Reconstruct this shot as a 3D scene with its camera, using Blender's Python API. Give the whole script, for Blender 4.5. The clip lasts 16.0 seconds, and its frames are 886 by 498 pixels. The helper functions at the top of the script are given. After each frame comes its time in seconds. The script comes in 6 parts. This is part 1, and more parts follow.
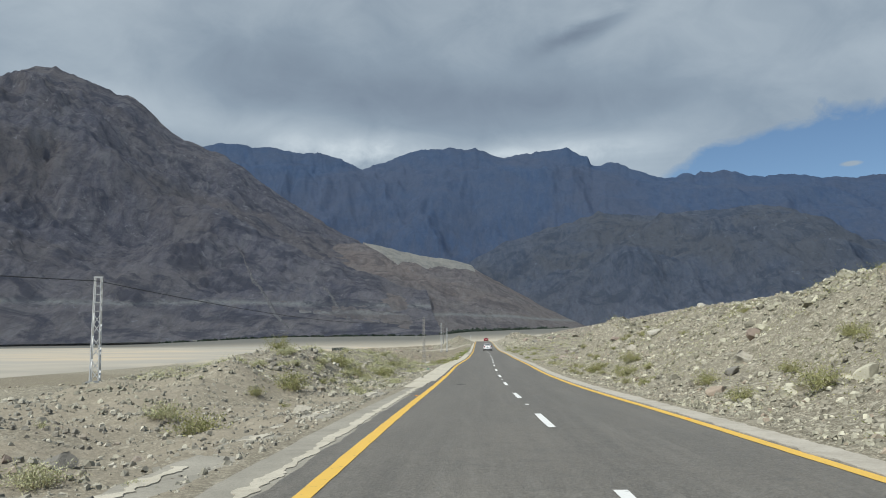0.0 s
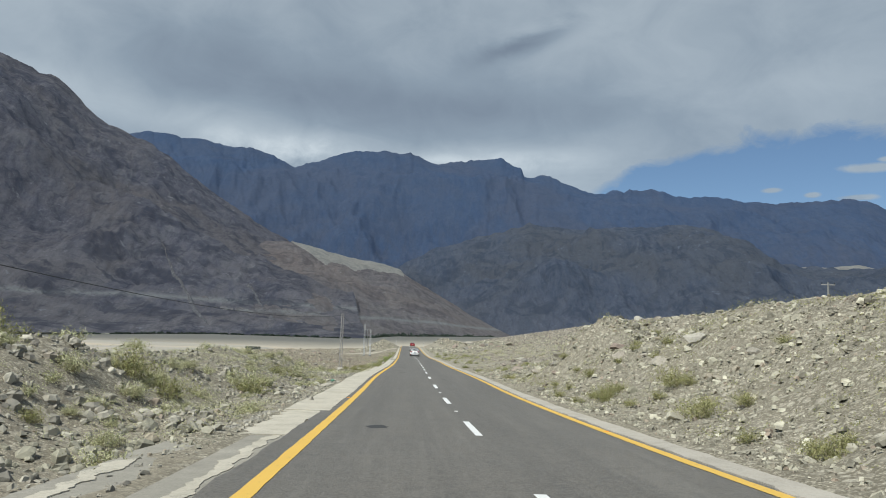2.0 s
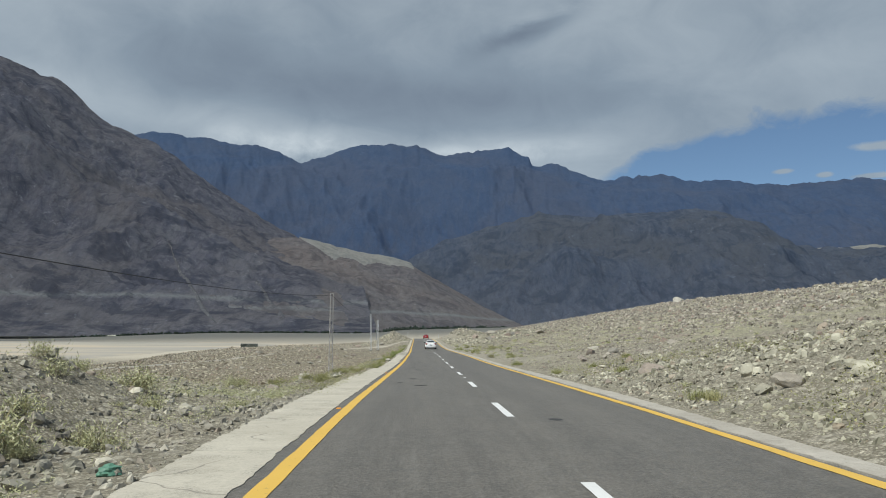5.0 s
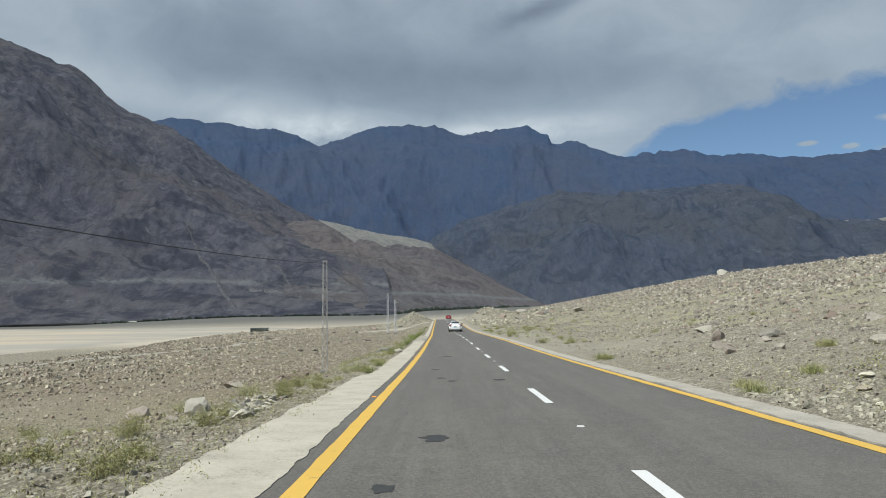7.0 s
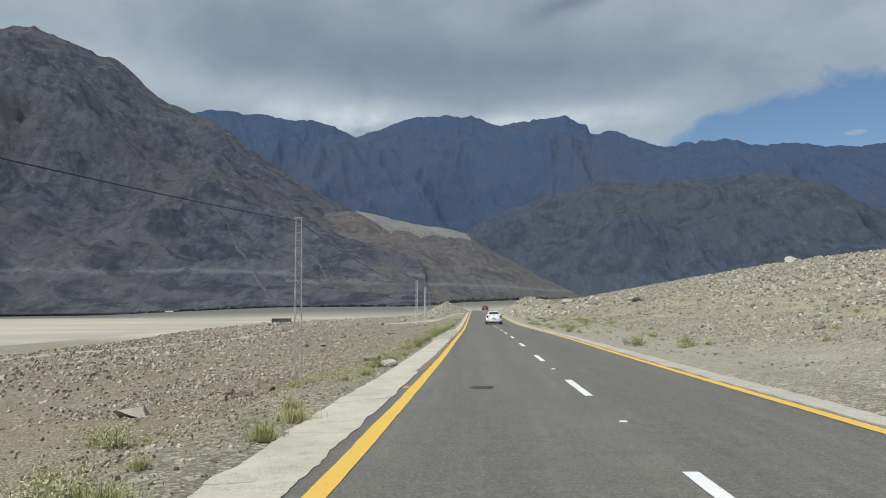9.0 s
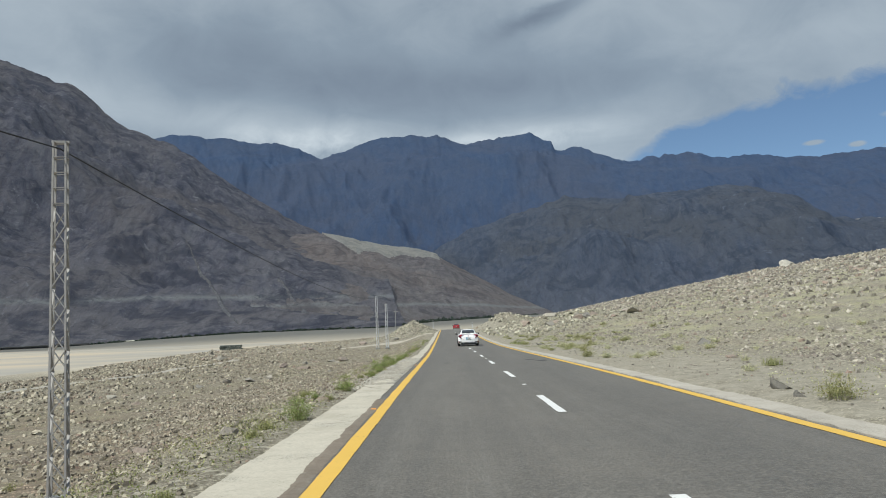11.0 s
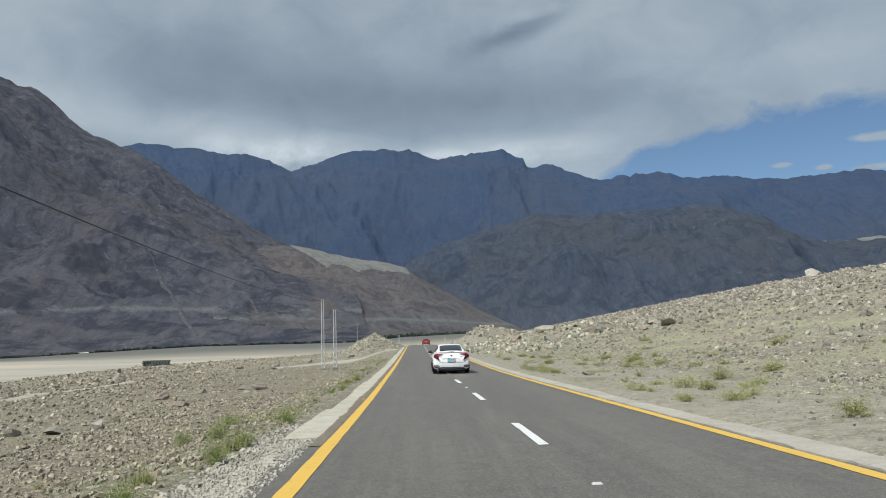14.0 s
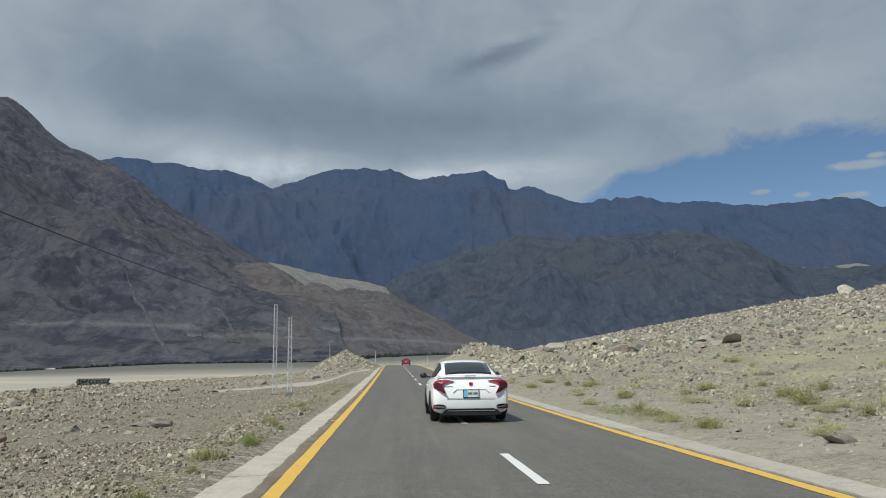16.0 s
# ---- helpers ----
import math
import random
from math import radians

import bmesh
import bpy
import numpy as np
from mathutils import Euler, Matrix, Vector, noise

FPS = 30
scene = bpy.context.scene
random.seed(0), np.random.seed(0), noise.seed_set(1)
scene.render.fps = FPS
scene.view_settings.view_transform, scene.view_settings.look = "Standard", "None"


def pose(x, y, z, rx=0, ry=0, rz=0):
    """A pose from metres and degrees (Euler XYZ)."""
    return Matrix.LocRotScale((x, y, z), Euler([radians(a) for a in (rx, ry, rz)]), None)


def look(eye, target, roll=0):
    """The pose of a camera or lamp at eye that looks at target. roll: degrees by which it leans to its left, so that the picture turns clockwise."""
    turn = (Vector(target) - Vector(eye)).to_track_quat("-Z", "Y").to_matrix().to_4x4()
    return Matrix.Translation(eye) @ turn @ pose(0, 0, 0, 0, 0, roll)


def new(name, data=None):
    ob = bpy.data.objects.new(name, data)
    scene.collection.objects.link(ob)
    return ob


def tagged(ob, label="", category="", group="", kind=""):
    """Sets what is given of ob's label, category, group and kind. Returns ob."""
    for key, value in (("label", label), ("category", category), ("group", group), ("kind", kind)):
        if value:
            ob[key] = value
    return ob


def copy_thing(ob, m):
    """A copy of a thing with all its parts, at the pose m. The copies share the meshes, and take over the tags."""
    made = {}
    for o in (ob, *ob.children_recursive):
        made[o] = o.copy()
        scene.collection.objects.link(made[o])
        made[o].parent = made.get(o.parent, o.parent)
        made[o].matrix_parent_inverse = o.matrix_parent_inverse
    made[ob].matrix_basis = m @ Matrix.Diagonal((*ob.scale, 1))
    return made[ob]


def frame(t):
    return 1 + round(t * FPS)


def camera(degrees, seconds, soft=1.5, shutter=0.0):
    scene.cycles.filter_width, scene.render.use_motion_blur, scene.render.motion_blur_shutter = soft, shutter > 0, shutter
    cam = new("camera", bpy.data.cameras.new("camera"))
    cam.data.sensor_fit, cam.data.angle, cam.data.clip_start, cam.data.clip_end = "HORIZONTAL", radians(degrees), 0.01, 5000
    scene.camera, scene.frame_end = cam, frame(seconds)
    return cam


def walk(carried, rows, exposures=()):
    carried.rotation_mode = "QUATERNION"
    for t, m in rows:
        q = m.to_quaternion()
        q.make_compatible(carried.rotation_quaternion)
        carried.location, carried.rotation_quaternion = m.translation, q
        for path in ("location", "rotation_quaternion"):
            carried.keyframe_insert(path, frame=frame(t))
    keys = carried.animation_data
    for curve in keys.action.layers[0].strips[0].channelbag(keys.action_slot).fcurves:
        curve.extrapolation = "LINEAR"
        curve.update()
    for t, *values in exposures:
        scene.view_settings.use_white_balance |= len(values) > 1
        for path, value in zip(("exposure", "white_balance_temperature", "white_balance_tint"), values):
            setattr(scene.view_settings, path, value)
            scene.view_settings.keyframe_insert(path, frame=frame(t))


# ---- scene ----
cam = camera(57.53, 16.0, soft=1.0)
PATH = [  # seconds, x, y, z, turn to the left, tilt up, lean
    (0, -1.312, -0.000, 1.228, 2.604, 6.184, -0.507),
    (0.5, -1.419, 4.064, 1.159, 2.186, 6.299, 0.328),
    (1, -1.524, 8.306, 1.080, 1.668, 6.298, 1.388),
    (1.5, -1.588, 12.819, 0.996, 0.638, 6.398, 2.094),
    (2, -1.654, 17.393, 0.902, -2.391, 6.629, 1.968),
    (2.5, -1.715, 22.023, 0.806, -4.378, 6.749, 1.807),
    (3, -1.778, 26.592, 0.698, -4.581, 6.857, 1.781),
    (3.5, -1.781, 31.278, 0.603, -4.426, 6.722, 0.874),
    (4, -1.811, 35.954, 0.508, -3.492, 6.684, 0.630),
    (6.5, -1.924, 58.837, 0.322, -0.332, 4.852, -0.533),
    (7, -1.938, 63.420, 0.288, -0.296, 4.740, -0.713),
    (7.5, -1.920, 68.103, 0.227, -0.100, 4.626, -0.747),
    (8, -1.873, 72.778, 0.162, 2.137, 4.127, -1.568),
    (10.5, -1.652, 95.610, -0.094, 1.648, 5.031, 0.665),
    (11, -1.640, 100.330, -0.116, 0.072, 5.523, -2.239),
    (11.5, -1.598, 105.089, -0.165, -0.942, 5.186, -0.959),
    (12, -1.608, 109.911, -0.183, -1.195, 5.636, -0.871),
    (12.5, -1.571, 114.756, -0.206, -1.524, 5.658, -0.945),
    (13, -1.548, 119.406, -0.229, -1.661, 5.949, -0.918),
    (13.5, -1.573, 124.020, -0.256, -1.828, 6.164, -1.303),
    (14, -1.566, 129.033, -0.281, -2.084, 6.580, -1.465),
    (14.5, -1.574, 134.050, -0.327, -2.577, 7.799, -1.384),
    (15, -1.577, 138.939, -0.362, -2.915, 7.884, -1.300),
    (15.5, -1.612, 143.864, -0.402, -3.267, 7.996, -0.856),
    (16, -1.615, 148.733, -0.443, -3.520, 8.043, -0.633),
]
walk(cam, [(t, pose(x, y, z, 90 + tilt, 0, turn) @ pose(0, 0, 0, 0, 0, lean))
           for t, x, y, z, turn, tilt, lean in PATH],
     [(0, 0.12, 6280, 4), (1.5, 0.10, 6280, 4), (2, 0.12, 6280, 4), (2.5, 0.12, 6280, 4), (3, 0.0, 6280, 4), (3.5, -0.06, 6280, 4), (4.2, -0.06, 6280, 4), (6.5, 0.12, 6280, 4), (8, 0.12, 6280, 4),
      (12, 0.10, 6280, 4), (13.5, 0.10, 6280, 4), (14, 0.12, 6280, 4), (14.5, 0.12, 6280, 4), (15, -0.04, 6280, 4), (16, -0.07, 6280, 4)])

# ---- light ----
SUN = Vector((-0.42, -0.42, 0.82)).normalized()
world = bpy.data.worlds.new("sky")
scene.world = world
world.use_nodes = True
wn = world.node_tree.nodes
sky = wn.new("ShaderNodeTexSky")
sky.sky_type, sky.sun_disc = "NISHITA", False
sky.sun_elevation = math.asin(SUN.z)
sky.sun_rotation = math.atan2(SUN.x, SUN.y)
sky.altitude = 2200
sky.dust_density, sky.ozone_density = 0.1, 2.0
wn["Background"].inputs[1].default_value = 0.085
world.node_tree.links.new(sky.outputs[0], wn["Background"].inputs[0])

sun = new("sun", bpy.data.lights.new("sun", "SUN"))
sun.data.energy, sun.data.angle, sun.data.color = 4.6, radians(0.6), (1.0, 0.965, 0.91)
sun.matrix_world = look(SUN * 100, (0, 0, 0))


# ---- materials ----
class Mat:
    """A small builder round one node material."""

    def __init__(self, name, rough=0.9, metal=0.0, spec=0.3):
        self.m = bpy.data.materials.new(name)
        self.m.use_nodes = True
        self.t = self.m.node_tree
        self.n = self.t.nodes
        self.b = self.n["Principled BSDF"]
        self.b.inputs["Roughness"].default_value = rough
        self.b.inputs["Metallic"].default_value = metal
        self.b.inputs["Specular IOR Level"].default_value = spec

    def link(self, a, b):
        self.t.links.new(a, b)

    def node(self, kind, **values):
        nd = self.n.new(kind)
        for k, v in values.items():
            setattr(nd, k, v)
        return nd

    def where(self):
        return self.node("ShaderNodeTexCoord").outputs["Object"]

    def place(self, size=(1, 1, 1), at=(0, 0, 0)):
        mp = self.node("ShaderNodeMapping")
        mp.inputs["Scale"].default_value = size
        mp.inputs["Location"].default_value = at
        self.link(self.where(), mp.inputs["Vector"])
        return mp.outputs[0]

    def noise(self, scale, detail=6, rough=0.6, vec=None, warp=0.0):
        nd = self.node("ShaderNodeTexNoise")
        nd.inputs["Scale"].default_value = scale
        nd.inputs["Detail"].default_value = detail
        nd.inputs["Roughness"].default_value = rough
        nd.inputs["Distortion"].default_value = warp
        self.link(vec if vec is not None else self.where(), nd.inputs["Vector"])
        return nd.outputs["Fac"]

    def cells(self, scale, vec=None, feature="F1", out="Distance"):
        nd = self.node("ShaderNodeTexVoronoi", feature=feature)
        nd.inputs["Scale"].default_value = scale
        self.link(vec if vec is not None else self.where(), nd.inputs["Vector"])
        return nd.outputs[out]

    def ramp(self, fac, *stops):
        nd = self.node("ShaderNodeValToRGB")
        el = nd.color_ramp.elements
        while len(el) < len(stops):
            el.new(0.5)
        for e, (p, c) in zip(el, stops):
            e.position = p
            e.color = (*c, 1) if isinstance(c, tuple) else (c, c, c, 1)
        self.link(fac, nd.inputs[0])
        return nd.outputs[0]

    def mix(self, fac, a, b, how="MIX"):
        nd = self.node("ShaderNodeMixRGB", blend_type=how)
        for k, v in ((0, fac), (1, a), (2, b)):
            if isinstance(v, (int, float)):
                nd.inputs[k].default_value = v if k == 0 else (v, v, v, 1)
            elif isinstance(v, tuple):
                nd.inputs[k].default_value = (*v, 1)
            else:
                self.link(v, nd.inputs[k])
        return nd.outputs[0]

    def math(self, op, a, b=0.0, clamp=False):
        nd = self.node("ShaderNodeMath", operation=op, use_clamp=clamp)
        for k, v in enumerate((a, b)):
            if isinstance(v, (int, float)):
                nd.inputs[k].default_value = v
            else:
                self.link(v, nd.inputs[k])
        return nd.outputs[0]

    def xyz(self):
        nd = self.node("ShaderNodeSeparateXYZ")
        self.link(self.where(), nd.inputs[0])
        return nd.outputs

    def island(self):
        return self.node("ShaderNodeNewGeometry").outputs["Random Per Island"]

    def each(self):
        return self.node("ShaderNodeObjectInfo").outputs["Random"]

    def colour(self, c):
        if isinstance(c, tuple):
            self.b.inputs["Base Color"].default_value = (*c, 1)
        else:
            self.link(c, self.b.inputs["Base Color"])
        return self

    def bump(self, height, strength=0.5, distance=0.02):
        nd = self.node("ShaderNodeBump")
        nd.inputs["Strength"].default_value = strength
        nd.inputs["Distance"].default_value = distance
        self.link(height, nd.inputs["Height"])
        self.link(nd.outputs[0], self.b.inputs["Normal"])
        return self


def plain(name, c, rough=0.5, metal=0.0, spec=0.4, grain=0.0):
    k = Mat(name, rough, metal, spec)
    if grain:
        n = k.noise(9, 5)
        k.colour(k.mix(n, tuple(v * (1 - grain) for v in c), tuple(min(1, v * (1 + grain)) for v in c)))
    else:
        k.colour(c)
    return k.m


def make_asphalt():
    k = Mat("weathered_asphalt", 0.55, 0, 0.65)
    wear = k.noise(1.0, 5, 0.55, k.place((1.5, 0.035, 1)))
    drag = k.noise(1.0, 7, 0.75, k.place((6.0, 0.22, 1)))
    stain = k.noise(0.45, 8, 0.72)
    grain, chips = k.noise(26, 7, 0.9), k.cells(30)
    c = k.ramp(wear, (0.34, (0.098, 0.086, 0.071)), (0.66, (0.158, 0.14, 0.116)))
    c = k.mix(k.ramp(stain, (0.42, 0.0), (0.66, 0.8)), c, (0.102, 0.092, 0.078))
    c = k.mix(k.ramp(drag, (0.50, 0.0), (0.68, 0.6)), c, (0.195, 0.18, 0.156))
    c = k.mix(k.ramp(drag, (0.34, 0.5), (0.46, 0.0)), c, (0.095, 0.088, 0.078))
    c = k.mix(k.ramp(grain, (0.46, 0.0), (0.62, 0.8)), c, (0.275, 0.258, 0.225))
    c = k.mix(k.ramp(grain, (0.36, 0.6), (0.47, 0.0)), c, (0.065, 0.061, 0.055))
    c = k.mix(k.ramp(chips, (0.0, 0.5), (0.3, 0.0)), c, (0.055, 0.053, 0.049))
    worn = k.noise(3.6, 8, 0.82)
    c = k.mix(k.ramp(worn, (0.38, 0.45), (0.5, 0.0)), c, (0.09, 0.084, 0.074))
    c = k.mix(k.ramp(worn, (0.54, 0.0), (0.68, 0.4)), c, (0.2, 0.19, 0.17))
    k.colour(k.mix(1.0, c, (0.87, 0.855, 0.825), "MULTIPLY"))
    return k.bump(k.mix(0.5, grain, chips), 0.9, 0.014).m


def make_paint(name, c, under=(0.11, 0.108, 0.1), wear=0.62):
    k = Mat(name, 0.7, 0, 0.35)
    n = k.noise(9, 9, 0.78)
    n2 = k.noise(1.2, 4)
    tone = k.mix(n2, tuple(v * 0.86 for v in c), c)
    k.colour(k.mix(k.ramp(n, (wear, 0.0), (wear + 0.06, 0.8)), tone, under))
    return k.bump(k.noise(60, 3), 0.3, 0.004).m


def make_concrete(name, low, mid, high, cracked):
    k = Mat(name, 0.92, 0, 0.25)
    n, f = k.noise(0.9, 8, 0.7), k.noise(22, 6, 0.75)
    c = k.ramp(n, (0.3, low), (0.52, mid), (0.75, high))
    c = k.mix(k.ramp(f, (0.45, 0.0), (0.7, 0.45)), c, tuple(v * 0.66 for v in low))
    if cracked:
        crack = k.cells(0.16, feature="DISTANCE_TO_EDGE", vec=warped(k, 0.9, 0.9))
        here = k.ramp(k.noise(0.5, 3), (0.5, 0.0), (0.56, 0.8))
        c = k.mix(k.math("MULTIPLY", k.ramp(crack, (0.0, 1.0), (0.003, 0.0)), here), c, (0.17, 0.155, 0.13))
    # loose grit in drifts, single dark crumbs
    drift = k.ramp(k.noise(1.6, 7, 0.75), (0.50, 0.0), (0.60, 1.0))
    crumbs = k.ramp(k.cells(24), (0.16, 1.0), (0.24, 0.0))
    c = k.mix(k.math("MULTIPLY", drift, crumbs), c, (0.17, 0.155, 0.125))
    c = k.mix(k.math("MULTIPLY", drift, k.ramp(k.noise(40, 4, 0.8), (0.45, 0.0), (0.6, 0.7))), c, (0.25, 0.235, 0.195))
    k.colour(c)
    return k.bump(f, 0.6, 0.015).m


def warped(k, scale, much):
    add = k.node("ShaderNodeVectorMath", operation="ADD")
    nd = k.node("ShaderNodeTexNoise")
    nd.inputs["Scale"].default_value = scale
    nd.inputs["Detail"].default_value = 5
    k.link(k.where(), nd.inputs["Vector"])
    mul = k.node("ShaderNodeVectorMath", operation="SCALE")
    k.link(nd.outputs["Color"], mul.inputs[0])
    mul.inputs["Scale"].default_value = much
    k.link(k.where(), add.inputs[0])
    k.link(mul.outputs[0], add.inputs[1])
    return add.outputs[0]


def make_gravel():
    k = Mat("stony_ground", 0.95, 0, 0.2)
    big, mid, fine = k.noise(0.05, 6, 0.6), k.noise(0.6, 8, 0.74), k.noise(8, 8, 0.82)

    def tones(scale):
        grey = k.node("ShaderNodeRGBToBW")
        vec = warped(k, scale * 0.8, 0.5 / scale)
        k.link(k.cells(scale, vec, out="Color"), grey.inputs[0])
        return k.cells(scale, vec), grey.outputs[0]

    blocks, tone0 = tones(1.7)
    stones, tone1 = tones(4.4)
    pebbles, tone2 = tones(13)
    grains, tone3 = tones(27)
    c = k.ramp(mid, (0.3, (0.27, 0.245, 0.185)), (0.48, (0.37, 0.338, 0.26)), (0.66, (0.48, 0.445, 0.35)))
    c = k.mix(k.ramp(big, (0.42, 0.0), (0.62, 0.5)), c, (0.30, 0.262, 0.21))
    # patches of low dry growth and of rusty stones
    patch = k.noise(0.16, 7, 0.7, warp=0.5)
    c = k.mix(k.ramp(patch, (0.50, 0.0), (0.60, 0.6)), c, (0.29, 0.28, 0.155))
    c = k.mix(k.ramp(patch, (0.36, 0.5), (0.46, 0.0)), c, (0.25, 0.185, 0.145))
    c = k.mix(k.ramp(fine, (0.46, 0.0), (0.6, 0.75)), c, (0.185, 0.168, 0.127))
    crumb = k.noise(3.2, 9, 0.85)
    c = k.mix(k.ramp(crumb, (0.38, 0.7), (0.48, 0.0)), c, (0.15, 0.135, 0.10))
    c = k.mix(k.ramp(crumb, (0.54, 0.0), (0.66, 0.6)), c, (0.50, 0.465, 0.37))
    # single stones of three sizes: a tone for each, shade painted dark between them
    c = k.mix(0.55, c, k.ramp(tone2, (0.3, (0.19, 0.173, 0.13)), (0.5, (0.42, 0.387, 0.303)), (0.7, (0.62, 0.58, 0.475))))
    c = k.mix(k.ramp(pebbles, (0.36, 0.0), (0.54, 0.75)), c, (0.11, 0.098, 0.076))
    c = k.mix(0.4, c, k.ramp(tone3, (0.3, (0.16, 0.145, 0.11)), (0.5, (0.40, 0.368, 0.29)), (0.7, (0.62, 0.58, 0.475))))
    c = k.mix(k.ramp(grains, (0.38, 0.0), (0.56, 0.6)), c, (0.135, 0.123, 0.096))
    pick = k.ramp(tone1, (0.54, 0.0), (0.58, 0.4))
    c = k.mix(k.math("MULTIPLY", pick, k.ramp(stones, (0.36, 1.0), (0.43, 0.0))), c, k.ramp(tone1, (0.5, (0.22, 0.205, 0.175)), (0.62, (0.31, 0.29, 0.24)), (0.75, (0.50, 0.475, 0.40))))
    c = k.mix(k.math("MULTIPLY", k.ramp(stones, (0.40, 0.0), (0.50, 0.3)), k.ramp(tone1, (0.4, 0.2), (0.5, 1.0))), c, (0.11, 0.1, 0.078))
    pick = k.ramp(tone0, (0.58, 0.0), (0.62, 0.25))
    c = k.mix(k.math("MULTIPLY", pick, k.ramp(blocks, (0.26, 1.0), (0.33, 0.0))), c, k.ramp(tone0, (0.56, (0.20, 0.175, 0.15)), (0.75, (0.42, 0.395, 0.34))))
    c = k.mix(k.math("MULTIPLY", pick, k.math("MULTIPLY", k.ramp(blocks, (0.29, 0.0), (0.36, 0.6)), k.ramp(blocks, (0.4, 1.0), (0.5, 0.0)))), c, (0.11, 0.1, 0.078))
    # packed grey-brown earth between the heaps and the shoulder
    p = k.xyz()
    earth = k.math("MULTIPLY", k.math("DIVIDE", k.math("SUBTRACT", -3.6, p["X"]), 0.8, True), k.math("DIVIDE", k.math("SUBTRACT", 34.0, p["Y"]), 12.0, True))
    c = k.mix(k.math("MULTIPLY", earth, k.ramp(k.noise(0.45, 6, 0.7), (0.40, 0.35), (0.56, 0.8))), c, k.mix(fine, (0.205, 0.18, 0.142), (0.335, 0.298, 0.236)))
    # the red-brown field on the left
    field = k.math("MULTIPLY", k.math("DIVIDE", k.math("SUBTRACT", -4.5, p["X"]), 3.0, True), k.math("DIVIDE", k.math("SUBTRACT", p["Y"], 62.0), 14.0, True))
    field = k.math("MULTIPLY", field, k.math("DIVIDE", k.math("SUBTRACT", 240.0, p["Y"]), 10.0, True))
    brown = k.ramp(tone2, (0.32, (0.185, 0.163, 0.122)), (0.5, (0.405, 0.362, 0.28)), (0.68, (0.63, 0.573, 0.455)))
    brown = k.mix(0.45, brown, k.ramp(tone3, (0.32, (0.165, 0.146, 0.11)), (0.5, (0.385, 0.345, 0.265)), (0.68, (0.61, 0.555, 0.44))))
    lumps, tone4 = tones(7.5)
    brown = k.mix(k.ramp(lumps, (0.42, 0.55), (0.56, 0.0)), brown, k.ramp(tone4, (0.25, (0.13, 0.114, 0.088)), (0.5, (0.37, 0.33, 0.255)), (0.75, (0.63, 0.575, 0.465))))
    # coarser past the first stretch, rusty in its middle
    coarse = k.math("DIVIDE", k.math("SUBTRACT", p["Y"], 97.0), 14.0, True)
    brown = k.mix(k.math("MULTIPLY", coarse, k.ramp(stones, (0.40, 0.6), (0.52, 0.0))), brown, k.ramp(tone1, (0.3, (0.15, 0.132, 0.104)), (0.5, (0.36, 0.325, 0.255)), (0.72, (0.56, 0.515, 0.42))))
    # shade in the gaps of the coarse stones, put into the colour
    brown = k.mix(k.math("MULTIPLY", coarse, k.ramp(stones, (0.42, 0.0), (0.54, 0.7))), brown, (0.10, 0.087, 0.067))
    rust = k.math("MULTIPLY", k.ramp(k.noise(0.2, 6, 0.7), (0.40, 0.1), (0.56, 0.85)), k.math("MULTIPLY", coarse, k.math("DIVIDE", k.math("SUBTRACT", 160.0, p["Y"]), 22.0, True)))
    brown = k.mix(rust, brown, k.mix(1.0, brown, (1.0, 0.80, 0.72), "MULTIPLY"))
    brown = k.mix(k.ramp(k.noise(0.3, 7, 0.72, k.place((1, 1, 1), (9, 4, 0))), (0.48, 0.0), (0.62, 0.5)), brown, (0.33, 0.315, 0.18))
    near = k.math("MULTIPLY", k.math("SUBTRACT", 1.0, coarse), k.ramp(k.noise(0.5, 7, 0.75), (0.40, 0.15), (0.58, 0.75)))
    brown = k.mix(near, brown, k.mix(tone2, (0.21, 0.188, 0.108), (0.43, 0.392, 0.25)))
    # painted shade between pebbles and grains
    brown = k.mix(k.ramp(pebbles, (0.36, 0.0), (0.52, 0.75)), brown, (0.125, 0.108, 0.083))
    brown = k.mix(k.ramp(grains, (0.40, 0.0), (0.56, 0.45)), brown, (0.165, 0.146, 0.114))
    c = k.mix(k.math("MULTIPLY", field, k.ramp(k.noise(0.12, 6, 0.65), (0.36, 0.6), (0.56, 0.95))), c, brown)
    # thin growth on the long slope
    hill = k.math("MULTIPLY", k.math("DIVIDE", k.math("SUBTRACT", p["X"], 9.0), 5.0, True), k.math("DIVIDE", k.math("SUBTRACT", p["Y"], 80.0), 14.0, True))
    c = k.mix(k.math("MULTIPLY", hill, k.ramp(k.noise(1.0, 7, 0.72, k.place((0.35, 0.12, 1))), (0.47, 0.0), (0.6, 0.6))), c, (0.33, 0.325, 0.20))
    c = k.mix(k.math("MULTIPLY", hill, k.ramp(k.noise(1.0, 7, 0.72, k.place((0.25, 0.09, 1), (3, 7, 0))), (0.54, 0.0), (0.64, 0.5))), c, (0.27, 0.215, 0.185))
    # smooth dusty verge on the right past the bank
    off = k.math("ADD", p["X"], k.math("MULTIPLY", k.math("SUBTRACT", mid, 0.5), 6.0))
    dust = k.math("MULTIPLY", k.math("DIVIDE", k.math("SUBTRACT", off, 2.5), 0.6, True), k.math("DIVIDE", k.math("SUBTRACT", 9.5, off), 3.0, True))
    dust = k.math("MULTIPLY", dust, k.math("DIVIDE", k.math("SUBTRACT", p["Y"], 94.0), 8.0, True))
    dust = k.math("MULTIPLY", dust, k.ramp(k.noise(1.3, 8, 0.8), (0.42, 0.2), (0.58, 0.85)))
